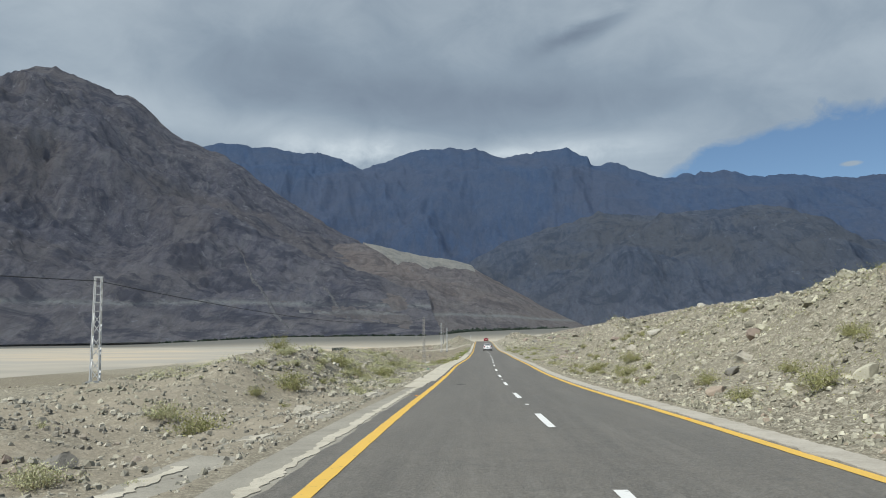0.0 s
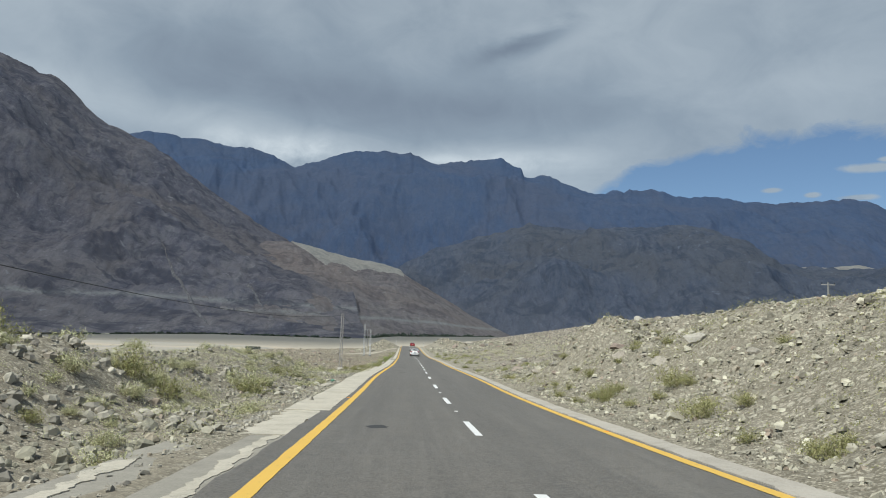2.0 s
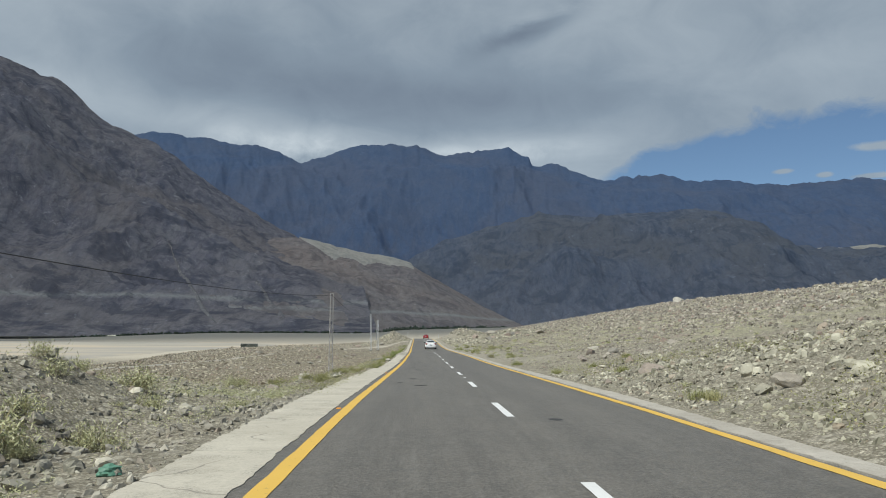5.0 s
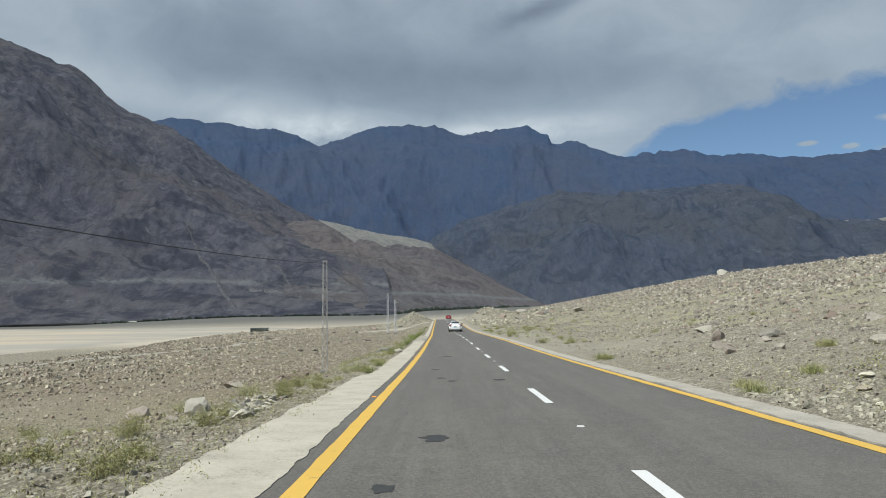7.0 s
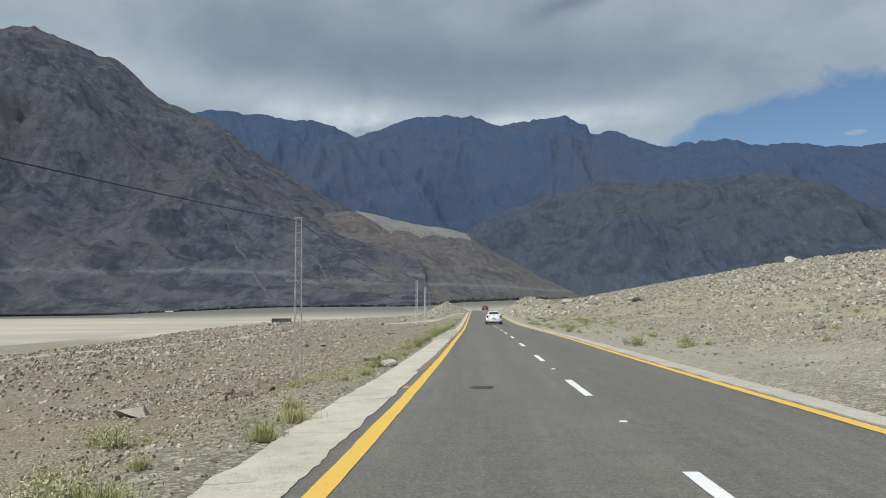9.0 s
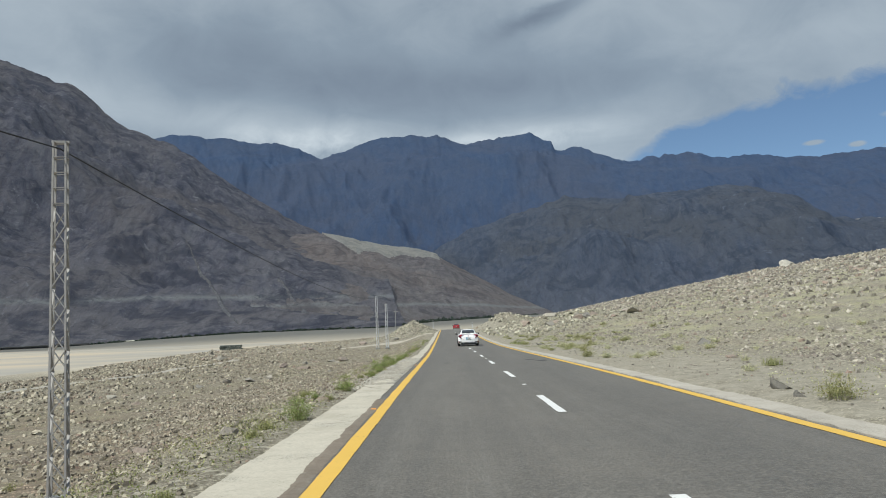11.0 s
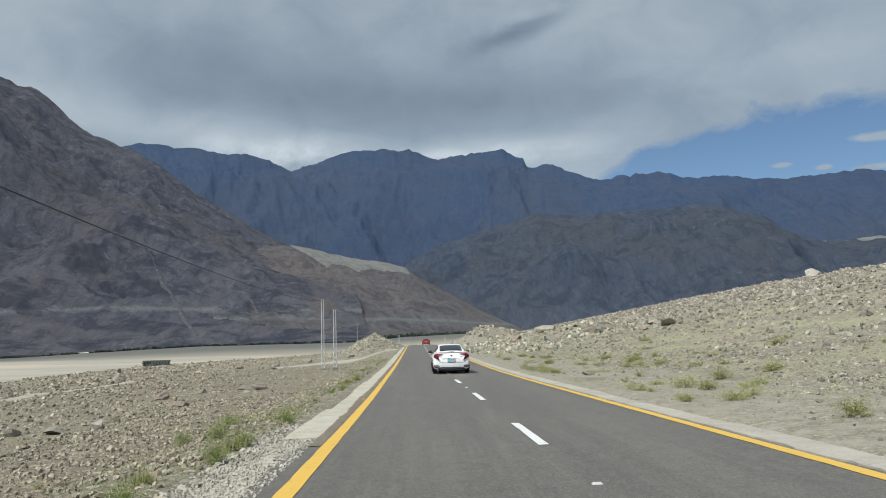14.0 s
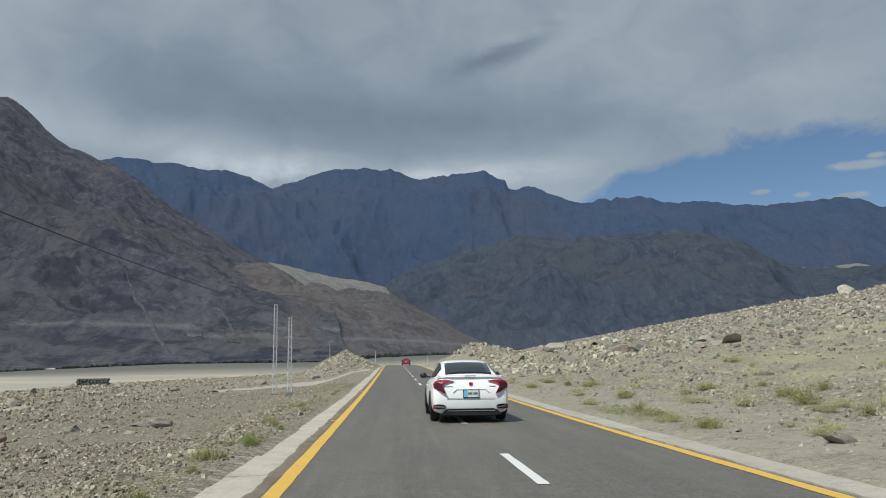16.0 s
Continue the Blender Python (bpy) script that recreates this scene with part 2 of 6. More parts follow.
    c = k.mix(dust, c, k.mix(fine, (0.24, 0.224, 0.186), (0.35, 0.327, 0.272)))
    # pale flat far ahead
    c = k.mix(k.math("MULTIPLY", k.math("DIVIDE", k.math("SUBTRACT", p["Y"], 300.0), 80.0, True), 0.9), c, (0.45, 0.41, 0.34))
    c = k.mix(1.0, c, (1.025, 1.0, 0.955), "MULTIPLY")
    k.colour(c)
    h = k.mix(0.5, k.mix(0.6, stones, pebbles), fine)
    h = k.mix(dust, h, 0.4)
    return k.bump(h, 0.9, 0.05).m


def make_sand():
    k = Mat("river_sand", 0.95, 0, 0.2)
    n, f = k.noise(0.006, 6, 0.6), k.noise(0.05, 6, 0.7)
    x = k.place((0.0016, 0.012, 1))
    streak = k.noise(1.0, 5, 0.6, x)
    c = k.ramp(n, (0.40, (0.31, 0.288, 0.242)), (0.5, (0.385, 0.345, 0.282)), (0.6, (0.46, 0.385, 0.285)))
    c = k.mix(k.ramp(streak, (0.5, 0.0), (0.62, 0.6)), c, (0.30, 0.29, 0.262))
    c = k.mix(k.ramp(f, (0.5, 0.0), (0.8, 0.4)), c, (0.3, 0.29, 0.26))
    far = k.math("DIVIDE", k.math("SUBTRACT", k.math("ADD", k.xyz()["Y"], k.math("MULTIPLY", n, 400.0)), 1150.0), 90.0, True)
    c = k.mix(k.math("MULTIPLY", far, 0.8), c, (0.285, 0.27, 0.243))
    k.colour(c)
    return k.bump(f, 0.3, 0.3).m


def make_rock(name, dark, light, warm):
    k = Mat(name, 0.9, 0, 0.25)
    n, f = k.noise(2.2, 7, 0.68), k.noise(18, 5, 0.7)
    mid = tuple(0.5 * (a + b) for a, b in zip(dark, light))
    tint = k.ramp(k.island(), (0.0, dark), (0.4, mid), (0.7, light), (0.84, tuple(v * 1.3 for v in light)), (0.9, mid), (1.0, warm))
    patch = k.noise(0.14, 7, 0.7, warp=0.5)
    tint = k.mix(k.ramp(patch, (0.50, 0.0), (0.62, 0.4)), tint, (0.31, 0.298, 0.185))
    tint = k.mix(k.ramp(patch, (0.34, 0.4), (0.46, 0.0)), tint, (0.29, 0.235, 0.195))
    c = k.mix(k.ramp(n, (0.3, 0.0), (0.75, 0.6)), tint, tuple(v * 0.7 for v in dark))
    c = k.mix(k.ramp(f, (0.55, 0.0), (0.8, 0.5)), c, tuple(min(1, v * 1.3) for v in light))
    k.colour(c)
    return k.bump(k.mix(0.5, n, f), 0.6, 0.05).m


def make_boulder(name, *tints):
    k = Mat(name, 0.88, 0, 0.25)
    n, f = k.noise(1.6, 8, 0.7), k.noise(14, 5, 0.7)
    tint = k.ramp(k.each(), *[(n / (len(tints) - 1), c) for n, c in enumerate(tints)])
    c = k.mix(k.ramp(n, (0.35, 0.0), (0.75, 0.55)), tint, (0.15, 0.14, 0.13))
    c = k.mix(k.ramp(f, (0.55, 0.0), (0.8, 0.45)), c, k.mix(0.5, tint, (0.5, 0.46, 0.39)))
    k.colour(c)
    return k.bump(k.mix(0.5, n, f), 0.8, 0.06).m


def make_mountain(name, dark, mid, light, grain=0.004, warm=(0.12, 0.09, 0.07), bench=None, calm=1.0, scree=None, rough=10.0):
    k = Mat(name, 1.0, 0, 0.05)
    big = k.noise(grain * 0.5, 8, 0.62, warp=0.6)
    # gullies and crags run down the slope, ledges across it
    gully = k.noise(1.0, 9, 0.72, k.place((grain * 5.5, grain * 1.6, grain * 1.8)), warp=1.1)
    crag = k.noise(1.0, 9, 0.78, k.place((grain * 13, grain * 4, grain * 6)), warp=0.8)
    ledge = k.noise(1.0, 7, 0.7, k.place((grain * 2.5, grain * 2.5, grain * 11)), warp=1.5)
    fine = k.noise(grain * 17, 8, 0.8)
    c = k.ramp(gully, (0.32, dark), (0.5, mid), (0.7, light))
    c = k.mix(k.ramp(big, (0.43, 0.0), (0.6, 0.8)), c, warm)
    c = k.mix(k.ramp(crag, (0.52, 0.0), (0.68, 0.42 * calm)), c, tuple(min(1, v * 1.1) for v in light))
    c = k.mix(k.ramp(crag, (0.34, 0.5 * calm), (0.46, 0.0)), c, tuple(v * 0.62 for v in dark))
    c = k.mix(k.ramp(ledge, (0.54, 0.0), (0.7, 0.35 * calm)), c, tuple(v * 0.7 for v in dark))
    c = k.mix(k.ramp(fine, (0.52, 0.0), (0.66, 0.28 * calm)), c, light)
    c = k.mix(k.ramp(fine, (0.34, 0.32 * calm), (0.46, 0.0)), c, tuple(v * 0.72 for v in dark))
    speck = k.noise(grain * 45, 5, 0.8)
    c = k.mix(k.ramp(speck, (0.62, 0.0), (0.72, 0.5 * calm)), c, tuple(min(1, v * 1.35) for v in light))
    if scree:  # paler fans of broken rock low down; on the far range, painted grey haze
        low = k.math("SUBTRACT", 1.0, k.math("DIVIDE", k.xyz()["Z"], scree[0], True))
        fans = k.noise(1.0, 7, 0.66, k.place((grain * 4.0, grain * 1.2, grain * 1.2), (5, 2, 1)), warp=0.9)
        c = k.mix(k.math("MULTIPLY", low, k.ramp(fans, (0.40, 0.15), (0.58, 0.9))), c, k.mix(k.ramp(crag, (0.4, 0.0), (0.6, 1.0)), tuple(v * 0.72 for v in scree[1]), scree[1]))
    if bench:  # a band of pale outcrops along one height
        h = k.math("ADD", k.xyz()["Z"], k.math("MULTIPLY", k.math("SUBTRACT", big, 0.5), 24.0))
        off = k.math("ABSOLUTE", k.math("SUBTRACT", h, bench[0]))
        band = k.math("SUBTRACT", 1.0, k.math("DIVIDE", off, bench[1], True))
        c = k.mix(k.math("MULTIPLY", band, k.ramp(fine, (0.36, 0.0), (0.5, 0.9))), c, (0.50, 0.475, 0.43))
    # bare pale outcrops, far between, and wide dark crags
    bare = k.math("MULTIPLY", k.ramp(k.noise(grain * 9, 6, 0.7, warp=0.6), (0.60, 0.0), (0.67, 0.8 * calm)), k.ramp(k.noise(grain * 0.9, 4, 0.6), (0.46, 0.0), (0.56, 1.0)))
    c = k.mix(bare, c, tuple(min(1, v * 1.3) for v in light))
    c = k.mix(k.ramp(k.noise(grain * 1.7, 8, 0.68, warp=1.3), (0.50, 0.0), (0.60, 0.55 * calm)), c, tuple(v * 0.75 for v in dark))
    k.colour(c)
    return k.bump(k.mix(0.6, gully, crag), 1.0, rough).m


ASPHALT = make_asphalt()
YELLOW = make_paint("yellow_road_paint", (0.68, 0.43, 0.085), wear=0.60)
WHITE = make_paint("white_road_paint", (0.72, 0.71, 0.68), wear=0.59)
CONCRETE = make_concrete("broken_concrete", (0.405, 0.365, 0.29), (0.49, 0.447, 0.362), (0.56, 0.513, 0.42), True)
KERB_CONCRETE = make_concrete("dusty_concrete", (0.345, 0.312, 0.26), (0.43, 0.392, 0.33), (0.49, 0.45, 0.385), False)
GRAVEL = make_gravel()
SAND = make_sand()
RUBBLE = make_rock("rubble_stone", (0.175, 0.16, 0.122), (0.56, 0.52, 0.40), (0.40, 0.31, 0.235))
HEAP_STONE = make_rock("grey_heap_stone", (0.19, 0.178, 0.148), (0.49, 0.452, 0.36), (0.40, 0.322, 0.245))
SLOPE_STONE = make_rock("slope_stone", (0.145, 0.126, 0.106), (0.475, 0.428, 0.345), (0.36, 0.255, 0.2))
FIELD_STONE = make_rock("field_stone", (0.15, 0.124, 0.094), (0.50, 0.443, 0.335), (0.37, 0.265, 0.2))
BOULDER = make_boulder("boulder_stone", (0.22, 0.205, 0.175), (0.33, 0.30, 0.245), (0.46, 0.418, 0.335), (0.37, 0.31, 0.25), (0.30, 0.22, 0.17))
BOULDER_BROWN = make_boulder("brown_boulder_stone", (0.20, 0.15, 0.115), (0.38, 0.305, 0.24))
BOULDER_PALE = make_boulder("pale_boulder_stone", (0.43, 0.395, 0.325), (0.56, 0.515, 0.43))
# brown rock whose bluish cast is haze put into the colour
ROCK_LEFT = make_mountain("brown_rock_face", (0.135, 0.139, 0.176), (0.232, 0.219, 0.247), (0.37, 0.347, 0.342), warm=(0.268, 0.235, 0.226), bench=(64.0, 7.0), calm=1.2, grain=0.0055, scree=(260.0, (0.42, 0.375, 0.36)))
ROCK_SPUR = make_mountain("scree_slope", (0.215, 0.188, 0.192), (0.325, 0.282, 0.272), (0.46, 0.405, 0.365), 0.006, warm=(0.40, 0.322, 0.28), bench=(45.0, 6.0), calm=0.9, scree=(300.0, (0.45, 0.392, 0.35)))
# the hill's blue-grey is partly haze painted into its colour
ROCK_MID = make_mountain("haze_tinted_rock_face", (0.122, 0.15, 0.208), (0.17, 0.193, 0.245), (0.242, 0.257, 0.297), grain=0.005, warm=(0.20, 0.205, 0.222), calm=0.9, scree=(260.0, (0.27, 0.278, 0.32)))
# distance haze is put into these blue base colours
ROCK_FAR = make_mountain("hazed_rock_face", (0.112, 0.165, 0.28), (0.132, 0.184, 0.295), (0.158, 0.208, 0.312), warm=(0.165, 0.195, 0.275), calm=0.4, scree=(900.0, (0.19, 0.206, 0.262)), rough=5.0)
ROCK_TERRACE = make_mountain("pale_terrace_soil", (0.50, 0.46, 0.40), (0.60, 0.55, 0.47), (0.68, 0.63, 0.54), 0.008, warm=(0.64, 0.575, 0.485))
GRIT = make_concrete("packed_grit", (0.235, 0.217, 0.18), (0.30, 0.277, 0.23), (0.37, 0.342, 0.285), False)
CRUMBS = make_concrete("crumbled_concrete", (0.34, 0.311, 0.255), (0.46, 0.423, 0.35), (0.57, 0.527, 0.44), False)
DIRT = make_concrete("road_dirt", (0.15, 0.122, 0.094), (0.205, 0.168, 0.13), (0.27, 0.226, 0.176), False)
POLE_GREY = plain("pole_concrete", (0.22, 0.22, 0.21), 0.9, grain=0.3)
STEEL = plain("galvanised_steel", (0.36, 0.34, 0.315), 0.72, 0.1, grain=0.3)
# lighter copy of the same steel, for all masts but one
STEEL_PALE = plain("pale_galvanised_steel", (0.56, 0.555, 0.54), 0.6, 0.1, grain=0.2)
CABLE = plain("black_cable", (0.02, 0.02, 0.022), 0.6)


# ---- shape helpers ----
def part(name, bm, material, parent=None, label="", smooth=False):
    """Links a bmesh as one mesh object, under a thing or under a part."""
    me = bpy.data.meshes.new(name)
    bm.to_mesh(me)
    bm.free()
    if smooth:
        me.polygons.foreach_set("use_smooth", [True] * len(me.polygons))
    me.materials.append(material)
    ob = new(name, me)
    ob.parent = parent
    return tagged(ob, label)


def raw(name, verts, faces, material, smooth=False, parent=None):
    """Links arrays of corners and faces (all of one size) as one mesh object."""
    me = bpy.data.meshes.new(name)
    verts, faces = np.asarray(verts, np.float32), np.asarray(faces, np.int32)
    n, k = faces.shape
    me.vertices.add(len(verts))
    me.vertices.foreach_set("co", verts.ravel())
    me.loops.add(n * k)
    me.loops.foreach_set("vertex_index", faces.ravel())
    me.polygons.add(n)
    me.polygons.foreach_set("loop_start", np.arange(0, n * k, k, dtype=np.int32))
    me.polygons.foreach_set("loop_total", np.full(n, k, np.int32))
    me.polygons.foreach_set("use_smooth", np.full(n, smooth))
    me.update(calc_edges=True)
    me.materials.append(material)
    ob = new(name, me)
    ob.parent = parent
    return ob


def grid_faces(nu, nv):
    i = np.arange(nu - 1)[:, None] * nv + np.arange(nv - 1)[None]
    i = i.ravel()
    return np.stack([i, i + nv, i + nv + 1, i + 1], -1)


def hash01(ix, iy, seed):
    h = (ix.astype(np.int64) * 374761393 + iy.astype(np.int64) * 668265263 + seed * 2147483647) & 0xFFFFFFFF
    h = ((h ^ (h >> 13)) * 1274126177) & 0xFFFFFFFF
    h = ((h ^ (h >> 16)) * 2246822519) & 0xFFFFFFFF
    return ((h ^ (h >> 15)) & 0xFFFFFF) / float(0xFFFFFF)


def vnoise(x, y, seed=0):
    """Smooth value noise from -1 to 1."""
    ix, iy = np.floor(x), np.floor(y)
    fx, fy = x - ix, y - iy
    fx, fy = fx * fx * (3 - 2 * fx), fy * fy * (3 - 2 * fy)
    a, b = hash01(ix, iy, seed), hash01(ix + 1, iy, seed)
    c, d = hash01(ix, iy + 1, seed), hash01(ix + 1, iy + 1, seed)
    return 2 * ((a * (1 - fx) + b * fx) * (1 - fy) + (c * (1 - fx) + d * fx) * fy) - 1


def fbm(x, y, octaves=5, seed=0, gain=0.5, ridged=False):
    out, amp, tot = 0.0, 1.0, 0.0
    for o in range(octaves):
        n = vnoise(x * 2 ** o + 17.3 * o, y * 2 ** o - 9.1 * o, seed + o)
        out = out + amp * (1 - 2 * np.abs(n) if ridged else n)
        tot += amp
        amp *= gain
    return out / tot


def step(a, b, x):
    s = np.clip((x - a) / (b - a), 0, 1)
    return s * s * (3 - 2 * s)


# ---- the lie of the land ----
ROAD_Y = (-400, -60, -15, 0, 15, 30, 45, 60, 75, 90, 105, 120, 135, 150, 165, 180, 200, 225, 260, 300, 350, 420, 600, 900)
ROAD_Z = (4.0, 1.1, 0.32, 0.0, -0.29, -0.63, -0.85, -0.93, -1.1, -1.28, -1.4, -1.46, -1.57, -1.68, -1.74, -1.72, -1.57, -1.29, -0.9, -0.74, -1.04, -2.1, -4.5, -6.5)
ROAD_X = (0.2, 0.2, 0.19, 0.0, -0.19, -0.33, -0.37, -0.35, -0.22, -0.09, -0.01, 0.02, 0.03, 0.0, -0.09, -0.14, -0.17, -0.19, -0.24, -0.35, -0.51, -0.75, -1.4, -2.6)
LEFT_LINE, RIGHT_LINE = -2.775, 2.58
PLAIN = -9.0


def soft_curve(keys, values, y):
    keys, values = np.asarray(keys, float), np.asarray(values, float)
    m = np.gradient(values, keys)
    y = np.clip(y, keys[0], keys[-1] - 1e-6)
    i = np.clip(np.searchsorted(keys, y, side="right") - 1, 0, len(keys) - 2)
    h = keys[i + 1] - keys[i]
    s = (y - keys[i]) / h
    return ((2 * s ** 3 - 3 * s ** 2 + 1) * values[i] + (s ** 3 - 2 * s ** 2 + s) * h * m[i]
            + (3 * s ** 2 - 2 * s ** 3) * values[i + 1] + (s ** 3 - s ** 2) * h * m[i + 1])


def road_z(y):
    return soft_curve(ROAD_Y, ROAD_Z, y)


def road_x(y):
    return soft_curve(ROAD_Y, ROAD_X, y)


def cobbles(x, y, size, seed):
    """Stones packed side by side: domed cells of uneven height, from 0 to about 1."""
    gx, gy = np.floor(x / size), np.floor(y / size)
    best = np.zeros(np.broadcast(x, y).shape)
    for i in (-1, 0, 1):
        for j in (-1, 0, 1):
            cx, cy = gx + i, gy + j
            px, py = (cx + 0.1 + 0.8 * hash01(cx, cy, seed)) * size, (cy + 0.1 + 0.8 * hash01(cx, cy, seed + 1)) * size
            r = size * (0.25 + 0.6 * hash01(cx, cy, seed + 2) ** 2)
            a = 6.28 * hash01(cx, cy, seed + 3)
            dx, dy = x - px, y - py
            u, v = dx * np.cos(a) + dy * np.sin(a), (dy * np.cos(a) - dx * np.sin(a)) * 1.4
            tilt = 0.35 * u / r
            best = np.maximum(best, (1 - np.maximum(np.abs(u), np.abs(v) * 0.7 + np.abs(u) * 0.4) / r + tilt) * r / size)
    return np.minimum(best, 0.6)


def land(x, y):
    """Height of the ground, also under the road, where it lies a little lower."""
    x, y = np.asarray(x, float), np.asarray(y, float)
    zr, d = road_z(y), x - road_x(y)
    rough = fbm(x * 0.5, y * 0.5, 4, 3)
    lumps = fbm(x * 0.14, y * 0.14, 4, 11)
    # right: a steep bank up to about 75 m along, then a long even slope
    e = np.maximum(d - 3.6, 0)
    near = 1 - step(55, 74, y)
    bank = 2.85 * step(0.3, 8.0, e) + 0.16 * np.maximum(e - 5, 0)
    bank = bank + near * ((0.9 * lumps + 0.32 * fbm(x * 0.42, y * 0.42, 3, 19)) * step(1.0, 5, e))
    bank = bank - 0.65 * np.exp(-(((x - 9.9) / 1.8) ** 2 + ((y - 52.5) / 4.5) ** 2))
    bank = bank + 1.5 * np.exp(-(((x - 7.1) / 2.2) ** 2 + ((y - 54.2) / 2.8) ** 2))
    flat_to = 5.0 * step(96, 125, y)
    slope = 0.150 * np.maximum(e - 1.5 - flat_to, 0) + 0.02 * e
    slope = np.minimum(slope, 11.5 + 0.012 * e)
    right = bank * near + slope * (1 - near) + 0.18 * rough * step(0.5, 3, e)
    # left: rubble heaps beside the road, then down in steps to the river plain
    f = np.maximum(-d - 4.1, 0)
    knolls = fbm(x * 0.23 + 5, y * 0.2, 3, 77)
    tall = 0.72 + 0.85 * step(20, 33, y) - 0.2 * step(40, 50, y)
    heap = (1 - step(57, 75, y)) * (tall * (0.85 + 0.5 * knolls) * step(1.0, 5.5, f) * (1 - step(8, 16, f)) + 0.5 * lumps * step(1, 4, f))
    heap = heap + 0.62 * np.exp(-(((x + 9.0) / 2.0) ** 2 + ((y - 33.4) / 2.6) ** 2)) + 0.12 * np.exp(-(((x + 9.7) / 1.6) ** 2 + ((y - 51.6) / 2.0) ** 2))
    heap = heap + 0.5 * np.exp(-(((x + 8.4) / 2.0) ** 2 + ((y - 57.5) / 3.6) ** 2)) + 0.30 * np.exp(-(((x + 8.8) / 2.4) ** 2 + ((y - 66) / 4.0) ** 2)) + 0.30 * np.exp(-(((x + 9.3) / 1.2) ** 2 + ((y - 25.4) / 1.4) ** 2))
    low = -0.10 * np.minimum(f, 6) - 0.045 * np.clip(f - 6, 0, 74) - 0.25 * step(60, 100, f)
    # past the heaps the field lies well below the road
    drop = step(68, 100, y) * (1 - 0.3 * step(150, 190, y)) * (1 - 0.6 * step(222, 250, y))
    low = low - 1.4 * drop * step(0.6, 5.2, f)
    left = low + heap + 0.15 * rough * step(0.4, 3, f) + 0.25 * lumps * step(4, 12, f)
    z = zr + np.where(d > 0, right, left)
    # stony skin
    out = np.abs(d) - 3.8
    dust = (d > 0) * step(92, 100, y) * (1 - step(8.0, 11.0, d))
    skin = step(0.1, 1.2, out) * (1 - 0.85 * dust) * (1 - step(60, 90, np.abs(d))) * (0.45 + 0.55 * step(-0.4, 0.3, fbm(x * 0.21, y * 0.21, 3, 91)))
    calm = (1 - 0.35 * step(66, 78, y) * (d < 0)) * (1 - 0.3 * step(78, 92, y) * (d > 0))
    z = z + skin * calm * (0.16 * cobbles(x, y, 1.1, 7) + (0.14 + 0.12 * (y < 80)) * fbm(x * 0.9, y * 0.9, 4, 95))
    # gravel mounds at the far cutting
    z = z + 2.7 * np.exp(-(((x + 9.0) / 3.6) ** 2 + ((y - 262) / 8.0) ** 2)) * (1 + 0.25 * rough)
    z = z + 2.7 * np.exp(-(((x - 10.0) / 4.5) ** 2 + ((y - 262) / 9.0) ** 2)) * (1 + 0.3 * rough)
    z = z + 0.9 * np.exp(-(((x - 17.0) / 6.0) ** 2 + ((y - 232) / 16.0) ** 2)) * (1 + 0.8 * rough)
    # the plain
    away = step(58, 92, -x)
    plain = PLAIN + 0.3 * fbm(x * 0.01, y * 0.01, 4, 23)
    z = z * (1 - away) + np.minimum(plain, z) * away
    far = step(420, 800, y) * step(-60, 0, x)
    z = z * (1 - far) + (-5.0 + 0.03 * np.clip(x, 0, 700)) * far
    z = z + (3.6 * step(960, 1120, y) * step(-1100, -650, x) + 9.8 * step(820, 1240, y) * step(-560, -260, x)) * (1 - step(500, 1500, x))
    return z - 0.03 - 0.15 * (1 - step(3.1, 3.9, np.abs(d)))


def spread(*parts):
    return np.unique(np.concatenate([np.arange(a, b, s) for a, b, s in parts]))


gx = spread((-4800, -1200, 300), (-1200, -300, 60), (-300, -100, 10), (-100, -60, 3), (-60, -34, 0.9), (-34, -16, 0.45), (-16, -3.2, 0.32), (-3.2, 3.4, 0.5), (3.4, 13, 0.3), (13, 36, 0.6), (36, 60, 0.9), (60, 120, 3), (120, 400, 14), (400, 1200, 80), (1200, 4801, 300))
gy = spread((-1800, -200, 200), (-200, -30, 12), (-30, 0, 0.5), (0, 190, 0.55), (190, 330, 1.2), (330, 480, 3), (480, 1400, 30), (1400, 4801, 200))
X, Y = np.meshgrid(gx, gy, indexing="ij")
Z = land(X, Y)
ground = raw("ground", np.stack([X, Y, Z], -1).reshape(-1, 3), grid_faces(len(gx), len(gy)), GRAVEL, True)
tagged(ground, "pale stony ground with sparse dry grass beside the road", "ground", kind="structure")

# sandy river flat, a little over the ground sheet
sx = np.concatenate([np.linspace(-1500, -300, 40), np.linspace(-290, -86, 52)])
sy = np.linspace(-300, 1700, 140)
X, Y = np.meshgrid(sx, sy, indexing="ij")
edge = -114 - 16 * fbm(Y * 0.01, X * 0 + 3, 3, 41)
Zs = PLAIN + 0.4 + 0.12 * fbm(X * 0.02, Y * 0.02, 4, 5) - 2.5 * step(-25, 5, X - edge)
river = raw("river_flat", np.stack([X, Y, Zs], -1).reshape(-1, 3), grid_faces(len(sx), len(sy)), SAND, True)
tagged(river, "wide pale sandy river flat", "river flat", kind="structure")


